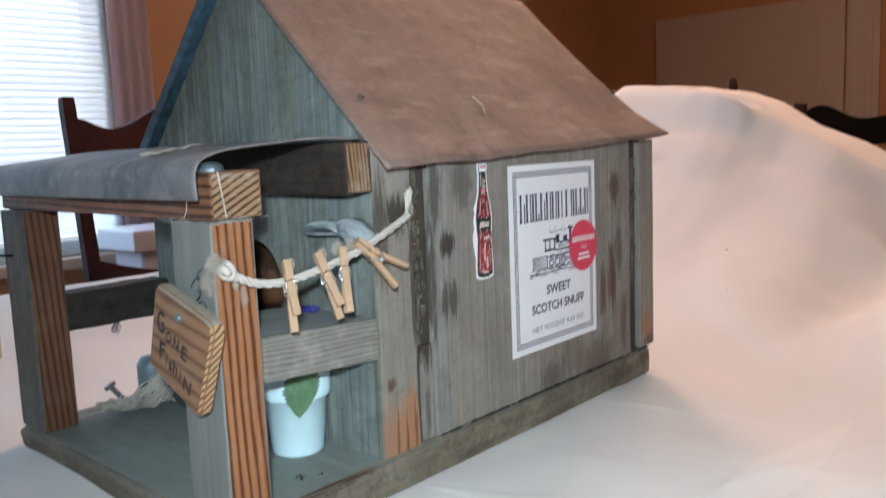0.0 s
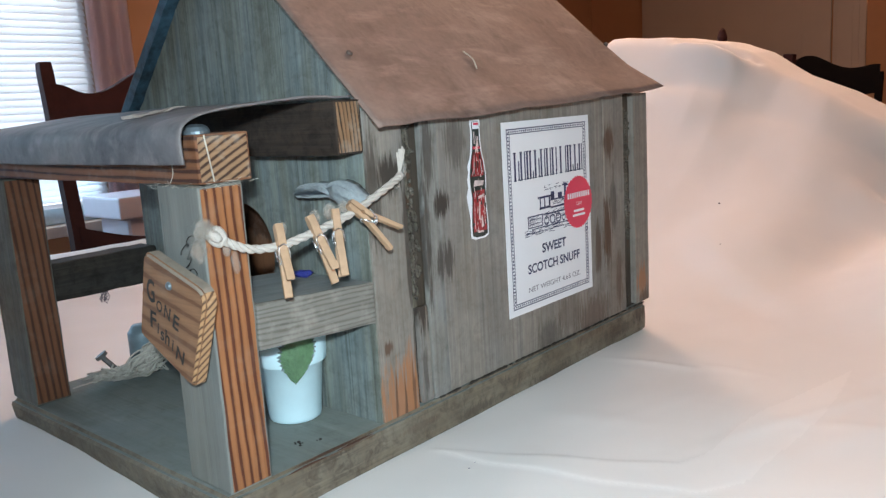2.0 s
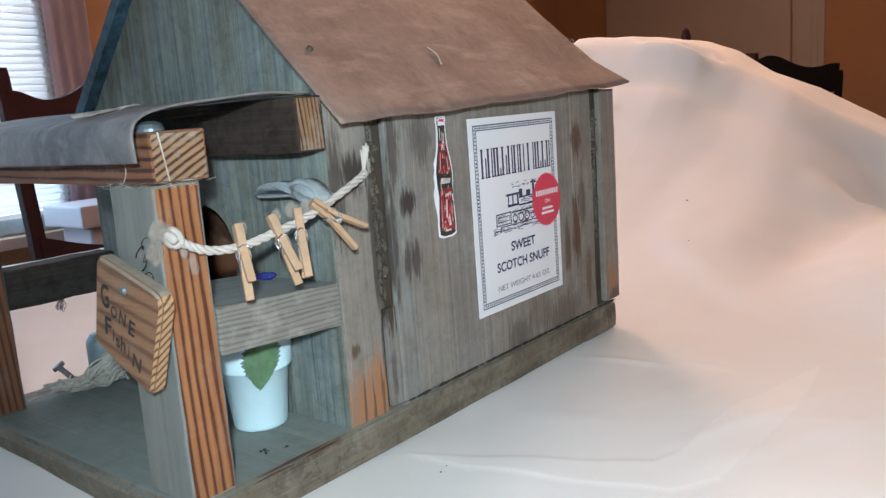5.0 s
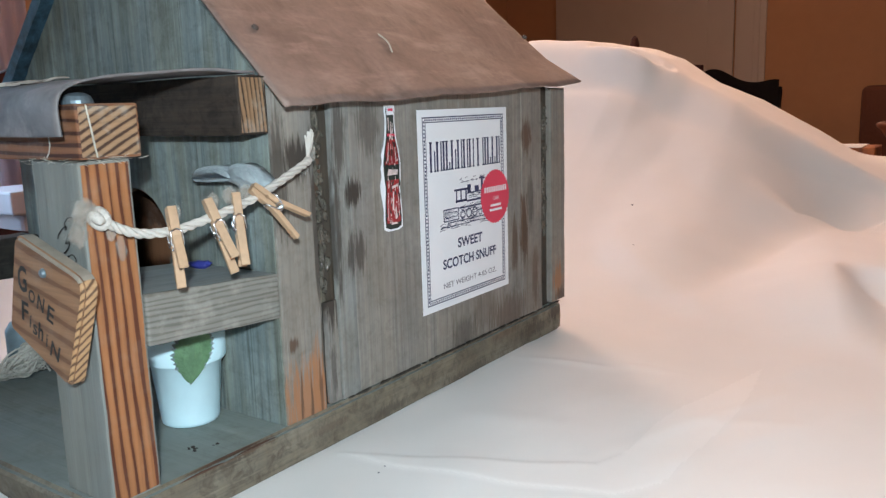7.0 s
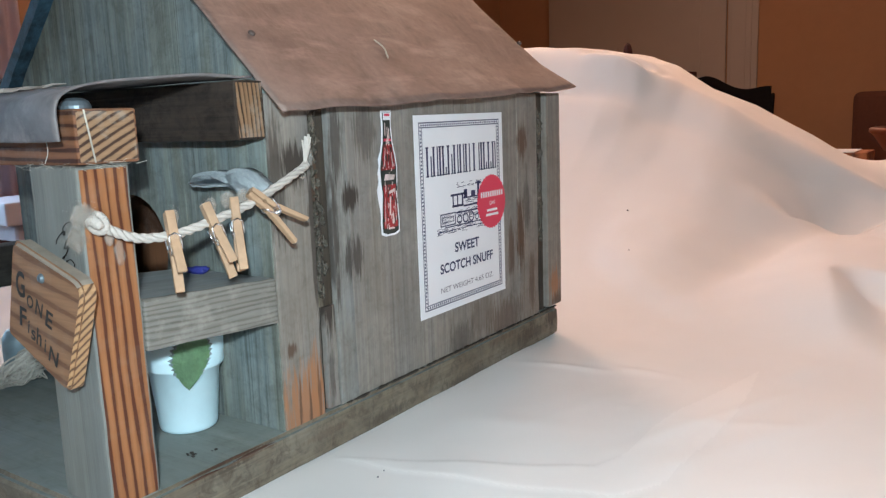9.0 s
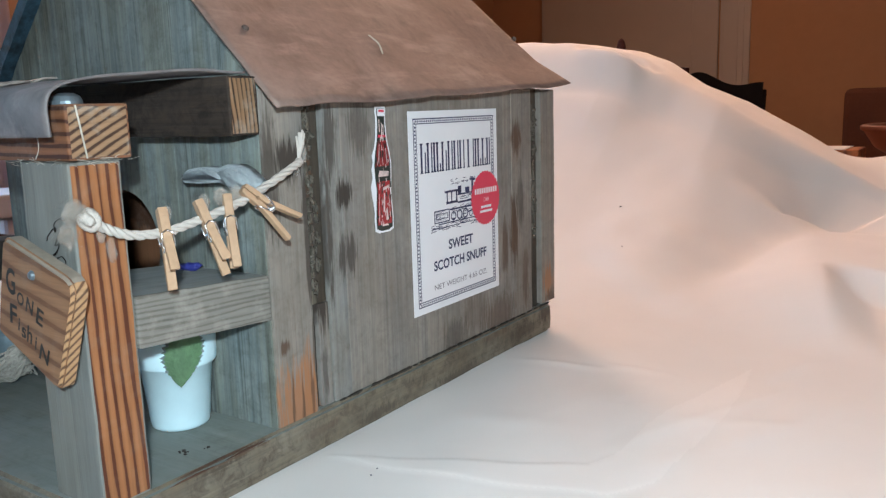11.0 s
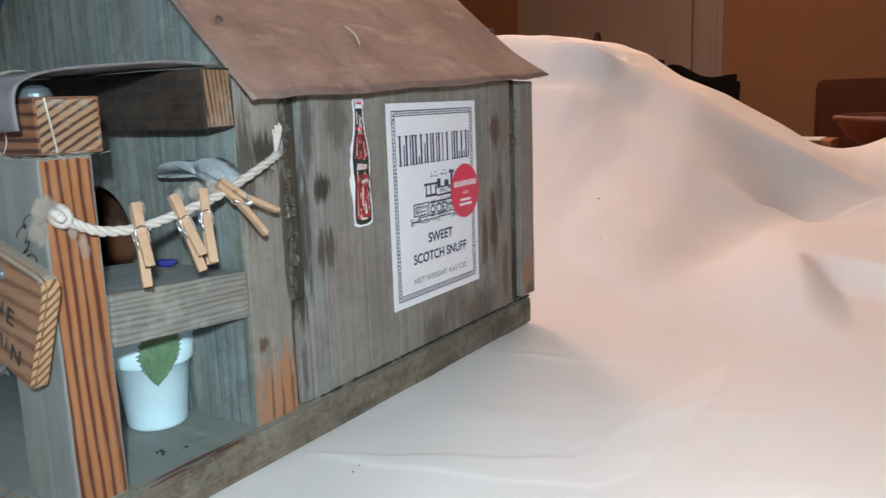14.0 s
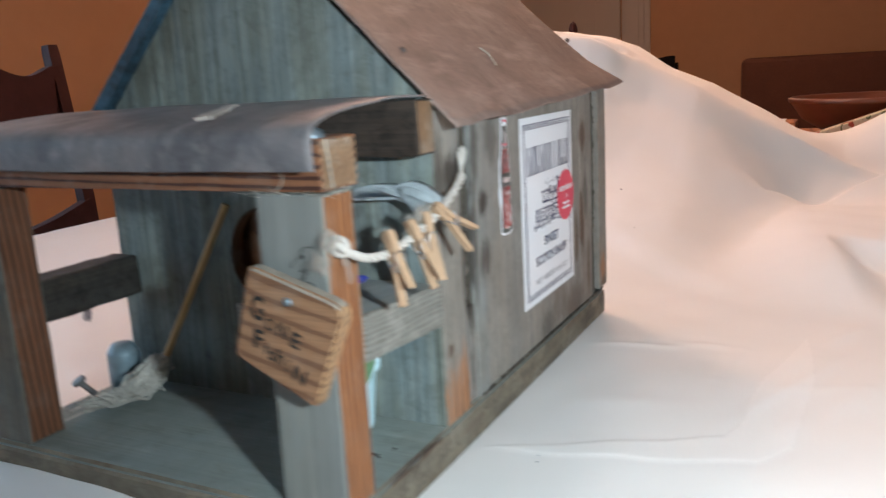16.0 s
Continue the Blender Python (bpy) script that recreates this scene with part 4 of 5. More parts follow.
prof_r = [(APEX_X + (0.018 - APEX_X) * i / 30, 0.3485 + (0.2025 - 0.3485) * i / 30 - 0.0018 * math.sin(i / 30 * 3.14)) for i in range(31)]
prof_l = [(APEX_X - (0.018 - APEX_X) * i / 30, 0.3485 + (0.2045 - 0.3485) * i / 30) for i in range(31)]
roof = sheet_metal("roof_sheet", prof_r, 0.1150, 0.4535, m_roof, house, "rusty brown tin roof slope", 0.0010, droop=eave, skew=0.010)
sheet_metal("roof_sheet", prof_l, 0.1105, 0.4535, m_roof, house, "rusty brown tin roof slope", 0.0012)
# strip for the underside of the other slope's front overhang, blue daylight reflection in its colour
a, c = Vector((-0.268, 0, 0.2055)), Vector((APEX_X - 0.002, 0, 0.3455))
d = (c - a).normalized()
nrm = Vector((d.z, 0, -d.x))
bm = bmesh.new()
vs = []
for i in range(25):
    p = a.lerp(c, i / 24)
    w = 0.0080 + 0.0016 * noise.noise(Vector((i * 0.7, 0, 0)))
    vs.append([bm.verts.new((q.x, y, q.z)) for q, y in ((p, 0.109), (p + nrm * w, 0.109), (p + nrm * w, 0.1178), (p, 0.1178))])
for r0, r1 in zip(vs, vs[1:]):
    for k in range(4):
        bm.faces.new((r0[k], r0[(k + 1) % 4], r1[(k + 1) % 4], r1[k]))
bm.faces.new(vs[0])
bm.faces.new(vs[-1][::-1])
bmesh.ops.recalc_face_normals(bm, faces=bm.faces)
part("overhang_underside", bm, m_underblue, house, "underside of the roof overhang, coloured by reflected blue daylight")
for x, y, nm in ((-0.0253, 0.1375, "nail"), (-0.0265, 0.4420, "nail")):
    z = 0.3485 - (x - APEX_X) * 1.007
    part(nm, lathe([(0.0021, -0.001), (0.0021, 0.0004), (0.0018, 0.0011), (0.0009, 0.0016), (0.0001, 0.0018)], 14), m_rust, roof).matrix_local = pose(x, y, z + (0.0085 if y > 0.4 else 0.0), 0, 45, 0)
part("scratch", tube(spline([(-0.0244, 0.2432, 0.2480), (-0.0180, 0.2450, 0.2425), (-0.0116, 0.2410, 0.2355)], 8), 0.0005, 6), m_string, roof, "pale straw stuck on the roof")

# porch roof: a bent grey sheet with a front lip
bm = bmesh.new()
prof = spline([(0, 0.0030, 0.1925), (0, 0.0026, 0.199), (0, 0.0030, 0.2065), (0, 0.0075, 0.2112), (0, 0.022, 0.2145), (0, 0.052, 0.2180), (0, 0.082, 0.2203), (0, 0.1095, 0.2203)], 40)
rows = []
for j in range(61):
    x = 0.003 - 0.272 * j / 60
    row = []
    for i, p in enumerate(prof):
        n = noise.noise(Vector((x * 16, p.y * 22, 3.0)))
        lift = 0.0016 * max(0, 1 - j / 8) * (math.sin(math.pi * (i - 10) / 27) if 10 < i < 37 else 0)
        sag = -0.003 * max(0, (j - 42) / 18) ** 2 * (p.y / 0.11)
        row.append(bm.verts.new((x, p.y + 0.0008 * n, p.z + 0.0012 * n + lift + sag)))
    rows.append(row)
for r0, r1 in zip(rows, rows[1:]):
    for k in range(len(prof) - 1):
        bm.faces.new((r0[k], r1[k], r1[k + 1], r0[k + 1]))
bmesh.ops.recalc_face_normals(bm, faces=bm.faces)
pr = smooth(part("porch_roof", bm, m_porchroof, house, "curved grey tin porch roof with bent lip"))
s = pr.modifiers.new("thickness", "SOLIDIFY")
s.thickness, s.offset = 0.0011, 0
part("bolt", lathe([(0.0065, 0.0), (0.0065, 0.0015), (0.0055, 0.0035), (0.003, 0.0048), (0.0001, 0.005)], 20), m_bolt, house, "zinc bolt head on the beam").matrix_local = pose(-0.0085, 0.0185, 0.2058)
# loose strip on the porch roof
bm = box((-0.023, -0.0038, -0.0004), (0.023, 0.0038, 0.0008), 0.0002, None, 7, 0.0007)
bm.transform(Matrix.Translation((-0.078, 0.038, 0.2182)) @ Matrix.Rotation(radians(6.5), 4, "X") @ Matrix.Rotation(radians(112), 4, "Z"))
tagged(part("wood_sliver", bm, m_sliver, None), "thin pale wood sliver lying on the porch roof", "sliver")

# ---- label and sticker on the side wall ----
SIDE = Matrix(((0, 0, 1, 0), (1, 0, 0, 0), (0, 1, 0, 0), (0, 0, 0, 1)))


def on_wall(y, z, lift):
    return Matrix.Translation((lift, y, z)) @ SIDE


LY0, LY1, LZ0, LZ1 = 0.249, 0.3635, 0.0585, 0.198
LW, LH = LY1 - LY0, LZ1 - LZ0
label = tagged(part("paper_label", prism([(0, 0), (LW, 0), (LW, LH), (0, LH)], 0.0004, on_wall(LY0, LZ0, 0.0002)), m_paper, None), "white paper snuff label with navy print and red seal", "label")


def lab(u, v):
    return on_wall(LY0 + u * LW, LZ1 - v * LH, 0.0007)


def bars(name, rects, mat, parent, lift=0.0007, label=""):
    bm = bmesh.new()
    for u0, v0, u1, v1 in rects:
        vs = [bm.verts.new((lift, LY0 + u * LW, LZ1 - v * LH)) for u, v in ((u0, v1), (u1, v1), (u1, v0), (u0, v0))]
        bm.faces.new(vs)
    return part(name, bm, mat, parent, label)


i0, i1, j0, j1 = 0.045, 0.955, 0.035, 0.965
fr = []
for q, w in ((0.0, 0.007), (0.028, 0.006)):
    qv = q * LW / LH
    wv = w * LW / LH
    fr += [(i0 + q, j0 + qv, i1 - q, j0 + qv + wv), (i0 + q, j1 - qv - wv, i1 - q, j1 - qv), (i0 + q, j0 + qv, i0 + q + w, j1 - qv), (i1 - q - w, j0 + qv, i1 - q, j1 - qv)]
bars("border", fr, m_ink, label)
bm = bmesh.new()


def chain(n, f):
    for k in range(n):
        u, v = f((k + 0.5) / n)
        bmesh.ops.create_circle(bm, cap_ends=True, segments=4, radius=0.00098, matrix=lab(u, v))


chain(40, lambda s: (i0 + 0.018 + s * (i1 - i0 - 0.036), j0 + 0.0145))
chain(40, lambda s: (i0 + 0.018 + s * (i1 - i0 - 0.036), j1 - 0.0145))
chain(50, lambda s: (i0 + 0.0178, j0 + 0.015 + s * (j1 - j0 - 0.03)))
chain(50, lambda s: (i1 - 0.0178, j0 + 0.015 + s * (j1 - j0 - 0.03)))
tagged(part("border_chain", bm, m_ink, label), kind="stuff")
# maker's name as plain upright bars of uneven height
rc = []
u, T0, T1 = 0.112, 0.155, 0.302
for wd, gap, kind in ((0.056, 0, 1), (0.056, 0, 2), (0.022, 0, 0), (0.046, 0, 3), (0.056, 0, 1), (0.056, 0, 4), (0.056, 0, 2), (0.058, 0.026, 4), (0.078, 0, 2), (0.022, 0, 0), (0.046, 0, 3), (0.046, 0, 3), (0.046, 0, 4)):
    sw, mid = 0.019, (T0 + T1) / 2
    rc += [(u, T0, u + sw, T1), (u - 0.005, T0, u + sw + 0.005, T0 + 0.007), (u - 0.005, T1 - 0.007, u + sw + 0.005, T1)]
    if kind:
        lo, hi = ((T0, T1), (T0 + 0.045, T1), (T0, T1), (T1 - 0.040, T1), (T0, T1))[kind]
        rc += [(u + wd - 0.013, lo, u + wd, hi), (u + wd - 0.018, T1 - 0.007, u + wd + 0.003, T1)]
    u += wd + 0.0105 + gap
bars("name_bar", rc, m_ink, label)
lettering("SWEET", 0.285 * LW, 0.052 * LH, lab(0.525, 0.682), m_ink, label, "lettering", "", 0.0002, 0.025)
lettering("SCOTCH SNUFF", 0.62 * LW, 0.052 * LH, lab(0.525, 0.775), m_ink, label, "lettering", "", 0.0002, 0.025)
lettering("NET WEIGHT 4.65 OZ.", 0.62 * LW, 0.028 * LH, lab(0.525, 0.885), m_greyink, label)
# engraved locomotive of fine strokes
bars("engraving", [(0.235, 0.497, 0.405, 0.503), (0.235, 0.497, 0.245, 0.562), (0.235, 0.556, 0.405, 0.562), (0.395, 0.497, 0.405, 0.562), (0.255, 0.515, 0.385, 0.519), (0.255, 0.540, 0.385, 0.544), (0.255, 0.515, 0.262, 0.544), (0.378, 0.515, 0.385, 0.544),
                   (0.355, 0.405, 0.530, 0.416), (0.375, 0.416, 0.388, 0.475), (0.425, 0.416, 0.438, 0.475), (0.480, 0.416, 0.497, 0.475), (0.370, 0.462, 0.500, 0.474), (0.505, 0.390, 0.545, 0.430), (0.590, 0.402, 0.640, 0.432), (0.665, 0.365, 0.690, 0.440), (0.645, 0.360, 0.71, 0.370),
                   (0.500, 0.430, 0.78, 0.438), (0.500, 0.470, 0.80, 0.480), (0.410, 0.500, 0.80, 0.509), (0.28, 0.566, 0.80, 0.572), (0.22, 0.586, 0.74, 0.590)], m_ink, label)
bm = bmesh.new()
for u, v, r in ((0.445, 0.540, 0.0034), (0.515, 0.538, 0.0038), (0.585, 0.538, 0.0038), (0.650, 0.545, 0.0026), (0.705, 0.545, 0.0026)):
    ring = [[bm.verts.new(Matrix.Translation((0.0002, 0, 0)) @ lab(u, v) @ Vector((q * r * math.cos(0.3927 * k), q * r * math.sin(0.3927 * k), 0))) for k in range(16)] for q in (1.0, 0.68)]
    for k in range(16):
        bm.faces.new((ring[0][k], ring[0][(k + 1) % 16], ring[1][(k + 1) % 16], ring[1][k]))
part("engraved_wheel", bm, m_ink, label)
bm = bmesh.new()
rnd = random.Random(9)


def stroke(u, v, w, t, slope):
    bm.faces.new([bm.verts.new((0.00075, LY0 + a * LW, LZ1 - c * LH)) for a, c in ((u, v + t), (u + w, v + slope + t), (u + w, v + slope), (u, v))])


for k in range(26):
    stroke(0.50 + rnd.uniform(0, 0.22), 0.440 + 0.030 * rnd.random(), rnd.uniform(0.03, 0.08), 0.003, 0)
for k in range(34):
    stroke(0.41 + rnd.uniform(0, 0.32), 0.482 + 0.085 * rnd.random(), rnd.uniform(0.02, 0.07), 0.003, rnd.uniform(-0.01, 0.01))
for k in range(60):
    stroke(0.19 + rnd.uniform(0, 0.52), 0.568 + 0.038 * rnd.random(), rnd.uniform(0.01, 0.05), 0.0028, rnd.uniform(-0.006, 0.006))
for k in range(18):
    stroke(0.42 + 0.26 * rnd.random(), 0.345 + 0.028 * rnd.random(), rnd.uniform(0.015, 0.05), 0.003, rnd.uniform(-0.006, 0.006))
for k in range(12):
    stroke(0.25, 0.505 + 0.004 * k, rnd.uniform(0.05, 0.14), 0.0014, 0)
tagged(part("engraved_hatching", bm, m_ink, label), kind="stuff")
BY, BZ = 0.3447, 0.1310
badge = part("red_seal", prism(rings(72, 0.0208, 0.0198), 0.0003, on_wall(BY, BZ, 0.0009)), m_red, label, "red scalloped paper seal")


def seal(dy, dz, w, h):
    bm = bmesh.new()
    bm.faces.new([bm.verts.new((0.0014, BY + dy + a * w / 2, BZ + dz + c * h / 2)) for a, c in ((-1, -1), (1, -1), (1, 1), (-1, 1))])
    return bm


bm = bmesh.new()
for k in range(10):
    join(bm, seal(-0.0148 + k * 0.0033, 0.0058, 0.0021, 0.0042))
part("name_bar", bm, m_paper, badge)
lettering("CAN", 0.0075, 0.003, on_wall(BY, BZ - 0.001, 0.0014), m_paper, badge)
bm = seal(0, -0.0065, 0.015, 0.0018)
join(bm, seal(0, -0.0100, 0.018, 0.0018))
part("text_bar", bm, m_paper, badge)


# bottle sticker
def bottle_outline(grow):
    half = [(0.0046, 0.0), (0.0094, 0.0015), (0.0098, 0.008), (0.0088, 0.018), (0.0078, 0.026), (0.0092, 0.034), (0.0096, 0.042), (0.0078, 0.050), (0.0052, 0.058), (0.0042, 0.066), (0.0042, 0.0715), (0.0048, 0.074), (0.0044, 0.077)]
    g = [(r * 0.84 + grow, z + (grow if k > 8 else -grow if k < 2 else 0)) for k, (r, z) in enumerate(half)]
    return [(r, z) for r, z in g] + [(-r, z) for r, z in reversed(g)]


sticker = tagged(part("bottle_sticker", prism(bottle_outline(0.0013), 0.0003, on_wall(0.2203, 0.1235, 0.0003)), m_paper, None), "paper cut-out sticker of a dark red drink bottle", "sticker")
part("bottle", prism(bottle_outline(0.0), 0.0002, on_wall(0.2203, 0.1235, 0.0007)), m_bottledark, sticker)


def stick(pts, mat, name):
    bm = bmesh.new()
    bm.faces.new([bm.verts.new((0.0011, 0.2203 + u * 0.84, 0.1235 + v)) for u, v in pts])
    return part(name, bm, mat, sticker)


stick([(-0.0084, 0.004), (0.0084, 0.004), (0.0082, 0.018), (0.0070, 0.026), (0.0078, 0.0315), (-0.0078, 0.0315), (-0.0070, 0.026), (-0.0082, 0.018)], m_cola, "lower_glass")
stick([(-0.0088, 0.041), (0.0088, 0.041), (0.0068, 0.050), (0.0046, 0.057), (-0.0046, 0.057), (-0.0068, 0.050)], m_cola, "upper_glass")
stick([(-0.0042, 0.0722), (0.0042, 0.0722), (0.0040, 0.0768), (-0.0040, 0.0768)], m_paper, "cap")
stick([(-0.0030, 0.0748), (0.0034, 0.0745), (0.0032, 0.0762), (-0.0028, 0.0762)], m_red, "cap_mark").location.x = 0.0002
stick([(-0.0046, 0.0590), (0.0046, 0.0590), (0.0044, 0.0604), (-0.0044, 0.0608)], m_red, "neck_band")
bm = bmesh.new()
rag = [(-0.0092, 0.0525), (-0.0118, 0.0480), (-0.0110, 0.0440), (-0.0128, 0.0395), (-0.0120, 0.0340), (-0.0142, 0.0290), (-0.0135, 0.0230), (-0.0122, 0.0185), (-0.0110, 0.0120), (-0.0085, 0.0180), (-0.0080, 0.0300), (-0.0086, 0.0420)]
bm.faces.new([bm.verts.new((0.00045, 0.2203 + u * 0.84, 0.1235 + v)) for u, v in rag])
part("torn_edge", bm, m_paper, sticker, "torn white paper edge")
bm = bmesh.new()
for pts in ([(-0.007, 0.0345), (0.006, 0.0345), (0.007, 0.0375), (-0.005, 0.0385)], [(-0.0015, 0.0255), (0.0055, 0.0270), (0.0050, 0.0285), (-0.0015, 0.0275)], [(-0.002, 0.012), (0.0, 0.012), (0.001, 0.024), (-0.0006, 0.024)], [(-0.0036, 0.0625), (-0.0026, 0.0625), (-0.0026, 0.0705), (-0.0036, 0.0705)], [(0.002, 0.0060), (0.0045, 0.007), (0.003, 0.015), (0.0015, 0.013)],
            [(-0.0078, 0.006), (-0.0070, 0.006), (-0.0062, 0.024), (-0.0068, 0.024)], [(0.0062, 0.008), (0.0068, 0.008), (0.0060, 0.022), (0.0056, 0.022)], [(-0.0060, 0.044), (-0.0050, 0.043), (-0.0036, 0.055), (-0.0042, 0.055)],
            [(0.0046, 0.042), (0.0056, 0.043), (0.0040, 0.052), (0.0034, 0.052)], [(-0.0010, 0.058), (0.0000, 0.058), (0.0002, 0.068), (-0.0006, 0.068)], [(-0.004, 0.0030), (0.004, 0.0030), (0.0035, 0.0042), (-0.0035, 0.0042)]):
    bm.faces.new([bm.verts.new((0.0014, 0.2203 + u * 0.8, 0.1235 + v)) for u, v in pts])
rnd = random.Random(8)
for k in range(46):
    v = rnd.uniform(0.004, 0.068)
    lim = 0.0070 if v < 0.05 else 0.0032
    u, du, dv = rnd.uniform(-lim, lim), rnd.uniform(0.0002, 0.0006), rnd.uniform(0.0005, 0.0022)
    bm.faces.new([bm.verts.new((0.0013, 0.2203 + (u + a) * 0.84, 0.1235 + v + c)) for a, c in ((-du, -dv), (du, -dv * 0.7), (du * 0.8, dv), (-du * 0.6, dv * 0.8))])
tagged(part("highlights", bm, m_glint, sticker), kind="stuff")
bm = bmesh.new()
for k in range(60):
    v = rnd.uniform(0.003, 0.058)
    lim = 0.0085 if v < 0.05 else 0.0045
    u, du, dv = rnd.uniform(-lim, lim), rnd.uniform(0.0003, 0.0009), rnd.uniform(0.0008, 0.0030)
    bm.faces.new([bm.verts.new((0.00118, 0.2203 + (u + a) * 0.84, 0.1235 + v + c)) for a, c in ((-du, -dv), (du, -dv * 0.6), (du * 0.7, dv), (-du * 0.5, dv * 0.8))])
tagged(part("dark_print", bm, m_bottledark, sticker), kind="stuff")

# ---- sign on the post ----
sign = thing("hanging_sign", "small pine board sign with hand-written black words", "sign")
tl, tr_, br, bl = Vector((-0.0348, 0.1510)), Vector((0.0180, 0.1345)), Vector((-0.003, 0.0845)), Vector((-0.0487, 0.1060))
corners = [bl, br, tr_, tl]
outl = []
for k, c in enumerate(corners):
    p, n = corners[k - 1], corners[(k + 1) % 4]
    r = (0.004, 0.005, 0.009, 0.005)[k]
    a, b2 = c + (p - c).normalized() * r, c + (n - c).normalized() * r
    for s in range(6):
        t = s / 5
        outl.append(tuple(a * (1 - t) ** 2 + c * 2 * t * (1 - t) + b2 * t * t))
bm = prism(outl, 0.0068, Matrix(((1, 0, 0, 0), (0, 0, 1, -0.0024), (0, 1, 0, 0), (0, 0, 0, 1))))
bm.normal_update()
bmesh.ops.recalc_face_normals(bm, faces=bm.faces)
# the front edge is worn round, and dusty along the top
bmesh.ops.bevel(bm, geom=[e for e in bm.edges if all(v.co.y < 0 for v in e.verts)], offset=0.0016, segments=3, affect="EDGES")
bm.normal_update()
for f in bm.faces:
    if f.normal.z > 0.5:
        f.material_index = 2
    elif abs(f.normal.y) < 0.75:
        f.material_index = 1
part("board", bm, [m_sign, m_signedge, m_sootedge], sign)
ux = (tr_ - tl).normalized()
uz = (tl - bl).normalized()
FRONT = Matrix(((ux.x, uz.x, 0, 0), (0, 0, -1, 0), (ux.y, uz.y, 0, 0), (0, 0, 0, 1)))


def on_sign(u, v, turn=0):
    p = bl + (br - bl) * (u + 0.07) + (tl - bl) * v
    return Matrix.Translation((p.x, -0.0026, p.y)) @ FRONT @ Matrix.Rotation(radians(turn), 4, "Z")


for ch, u, v, w, h, turn in (("G", 0.12, 0.645, 0.0072, 0.0120, 8), ("O", 0.285, 0.560, 0.0052, 0.0060, 0), ("N", 0.43, 0.575, 0.0054, 0.0072, -4), ("E", 0.59, 0.562, 0.0052, 0.0078, -4),
                             ("F", 0.19, 0.345, 0.0056, 0.0092, 6), ("i", 0.285, 0.30, 0.0011, 0.0062, 0), ("s", 0.365, 0.262, 0.0036, 0.0050, 4), ("h", 0.455, 0.298, 0.0040, 0.0080, 0), ("i", 0.555, 0.272, 0.0011, 0.0062, 0), ("N", 0.69, 0.245, 0.0070, 0.0076, -6)):
    lettering(ch, w, h, on_sign(u, v, turn), m_marker, sign, "letter", "hand-written black marker letter", 0.0002, 0.022)
bm = lathe([(0.0001, 0.0016), (0.0014, 0.0014), (0.0022, 0.0004), (0.0022, 0.0)], 14)
bm.transform(Matrix.Translation((-0.0135, -0.0024, 0.1350)) @ Matrix.Rotation(radians(90), 4, "X"))
part("nail_head", bm, m_bolt, sign, "dull zinc nail head")
part("shank", tube([(-0.0135, -0.0020, 0.1350), (-0.0135, 0.0112, 0.1350)], 0.0008, 8), m_steel, sign)

# ---- clothesline ----
line_pts = spline([(0.0045, 0.0135, 0.1585), (0.0065, 0.020, 0.1535), (0.0095, 0.030, 0.1490), (0.0120, 0.045, 0.1480), (0.0125, 0.060, 0.1500), (0.0125, 0.078, 0.1535), (0.0125, 0.096, 0.1580), (0.0110, 0.118, 0.1655), (0.0080, 0.136, 0.1715), (0.0055, 0.1420, 0.1735)], 150)
cord = thing("clothesline", "twisted white cotton cord strung between post and wall", "cord")
for st in range(3):
    pts = []
    for i, p in enumerate(line_pts):
        d = (line_pts[min(i + 1, 149)] - line_pts[max(i - 1, 0)]).normalized()
        a = d.cross(Vector((0, 0, 1))).normalized()
        b2 = d.cross(a)
        ang = i * 0.36 + st * 2.0944
        pts.append(p + (a * math.cos(ang) + b2 * math.sin(ang)) * 0.00115)
    smooth(part("strand", tube(pts, 0.00122, 7), m_rope, cord))


def fray(name, centre, axis, n, length, spread, seed, r=0.00035, curl=0.25):
    rnd = random.Random(seed)
    bm = bmesh.new()
    ax = Vector(axis).normalized()
    for k in range(n):
        d = (ax + Vector([rnd.gauss(0, spread) for _ in range(3)])).normalized()
        L = length * rnd.uniform(0.5, 1.1)
        c = Vector(centre)
        bend = Vector([rnd.gauss(0, curl) for _ in range(3)]) * L
        join(bm, tube([c, c + d * L * 0.5 + bend * 0.3, c + d * L + bend], r, 5, False))
    return part(name, bm, m_rope, cord, "frayed cord end")


fray("frayed_end", (0.0060, 0.1405, 0.1725), (0.0, 0.22, 1.0), 70, 0.0155, 0.055, 3, 0.0006, 0.05)


def fluff(name, centre, size, n, seed):
    """A puff of fine curled cotton fibres."""
    rnd = random.Random(seed)
    bm = bmesh.new()
    for k in range(n):
        c = Vector(centre) + Vector([rnd.gauss(0, size[i] * 0.35) for i in range(3)])
        pts = [c]
        d = Vector([rnd.gauss(0, 1) for _ in range(3)]).normalized()
        for j in range(4):
            d = (d + Vector([rnd.gauss(0, 0.7) for _ in range(3)])).normalized()
            pts.append(pts[-1] + d * max(size) * 0.16)
        join(bm, tube(pts, 0.00007, 3, False))
    for shell in range(5):
        q = bmesh.ops.create_icosphere(bm, subdivisions=3, radius=1)["verts"]
        g = 0.30 + 0.11 * shell
        for v in q:
            v.co = Vector([v.co[i] * size[i] * g for i in range(3)]) * (1 + 0.45 * noise.noise(v.co * 1.6 + Vector((seed, 0, 0))) + 0.25 * noise.noise(v.co * 4.5 + Vector((seed, shell, 0)))) + Vector(centre)
    return tagged(part(name, bm, m_fluff, cord, "fluffy tuft of cotton fibres"), kind="stuff")


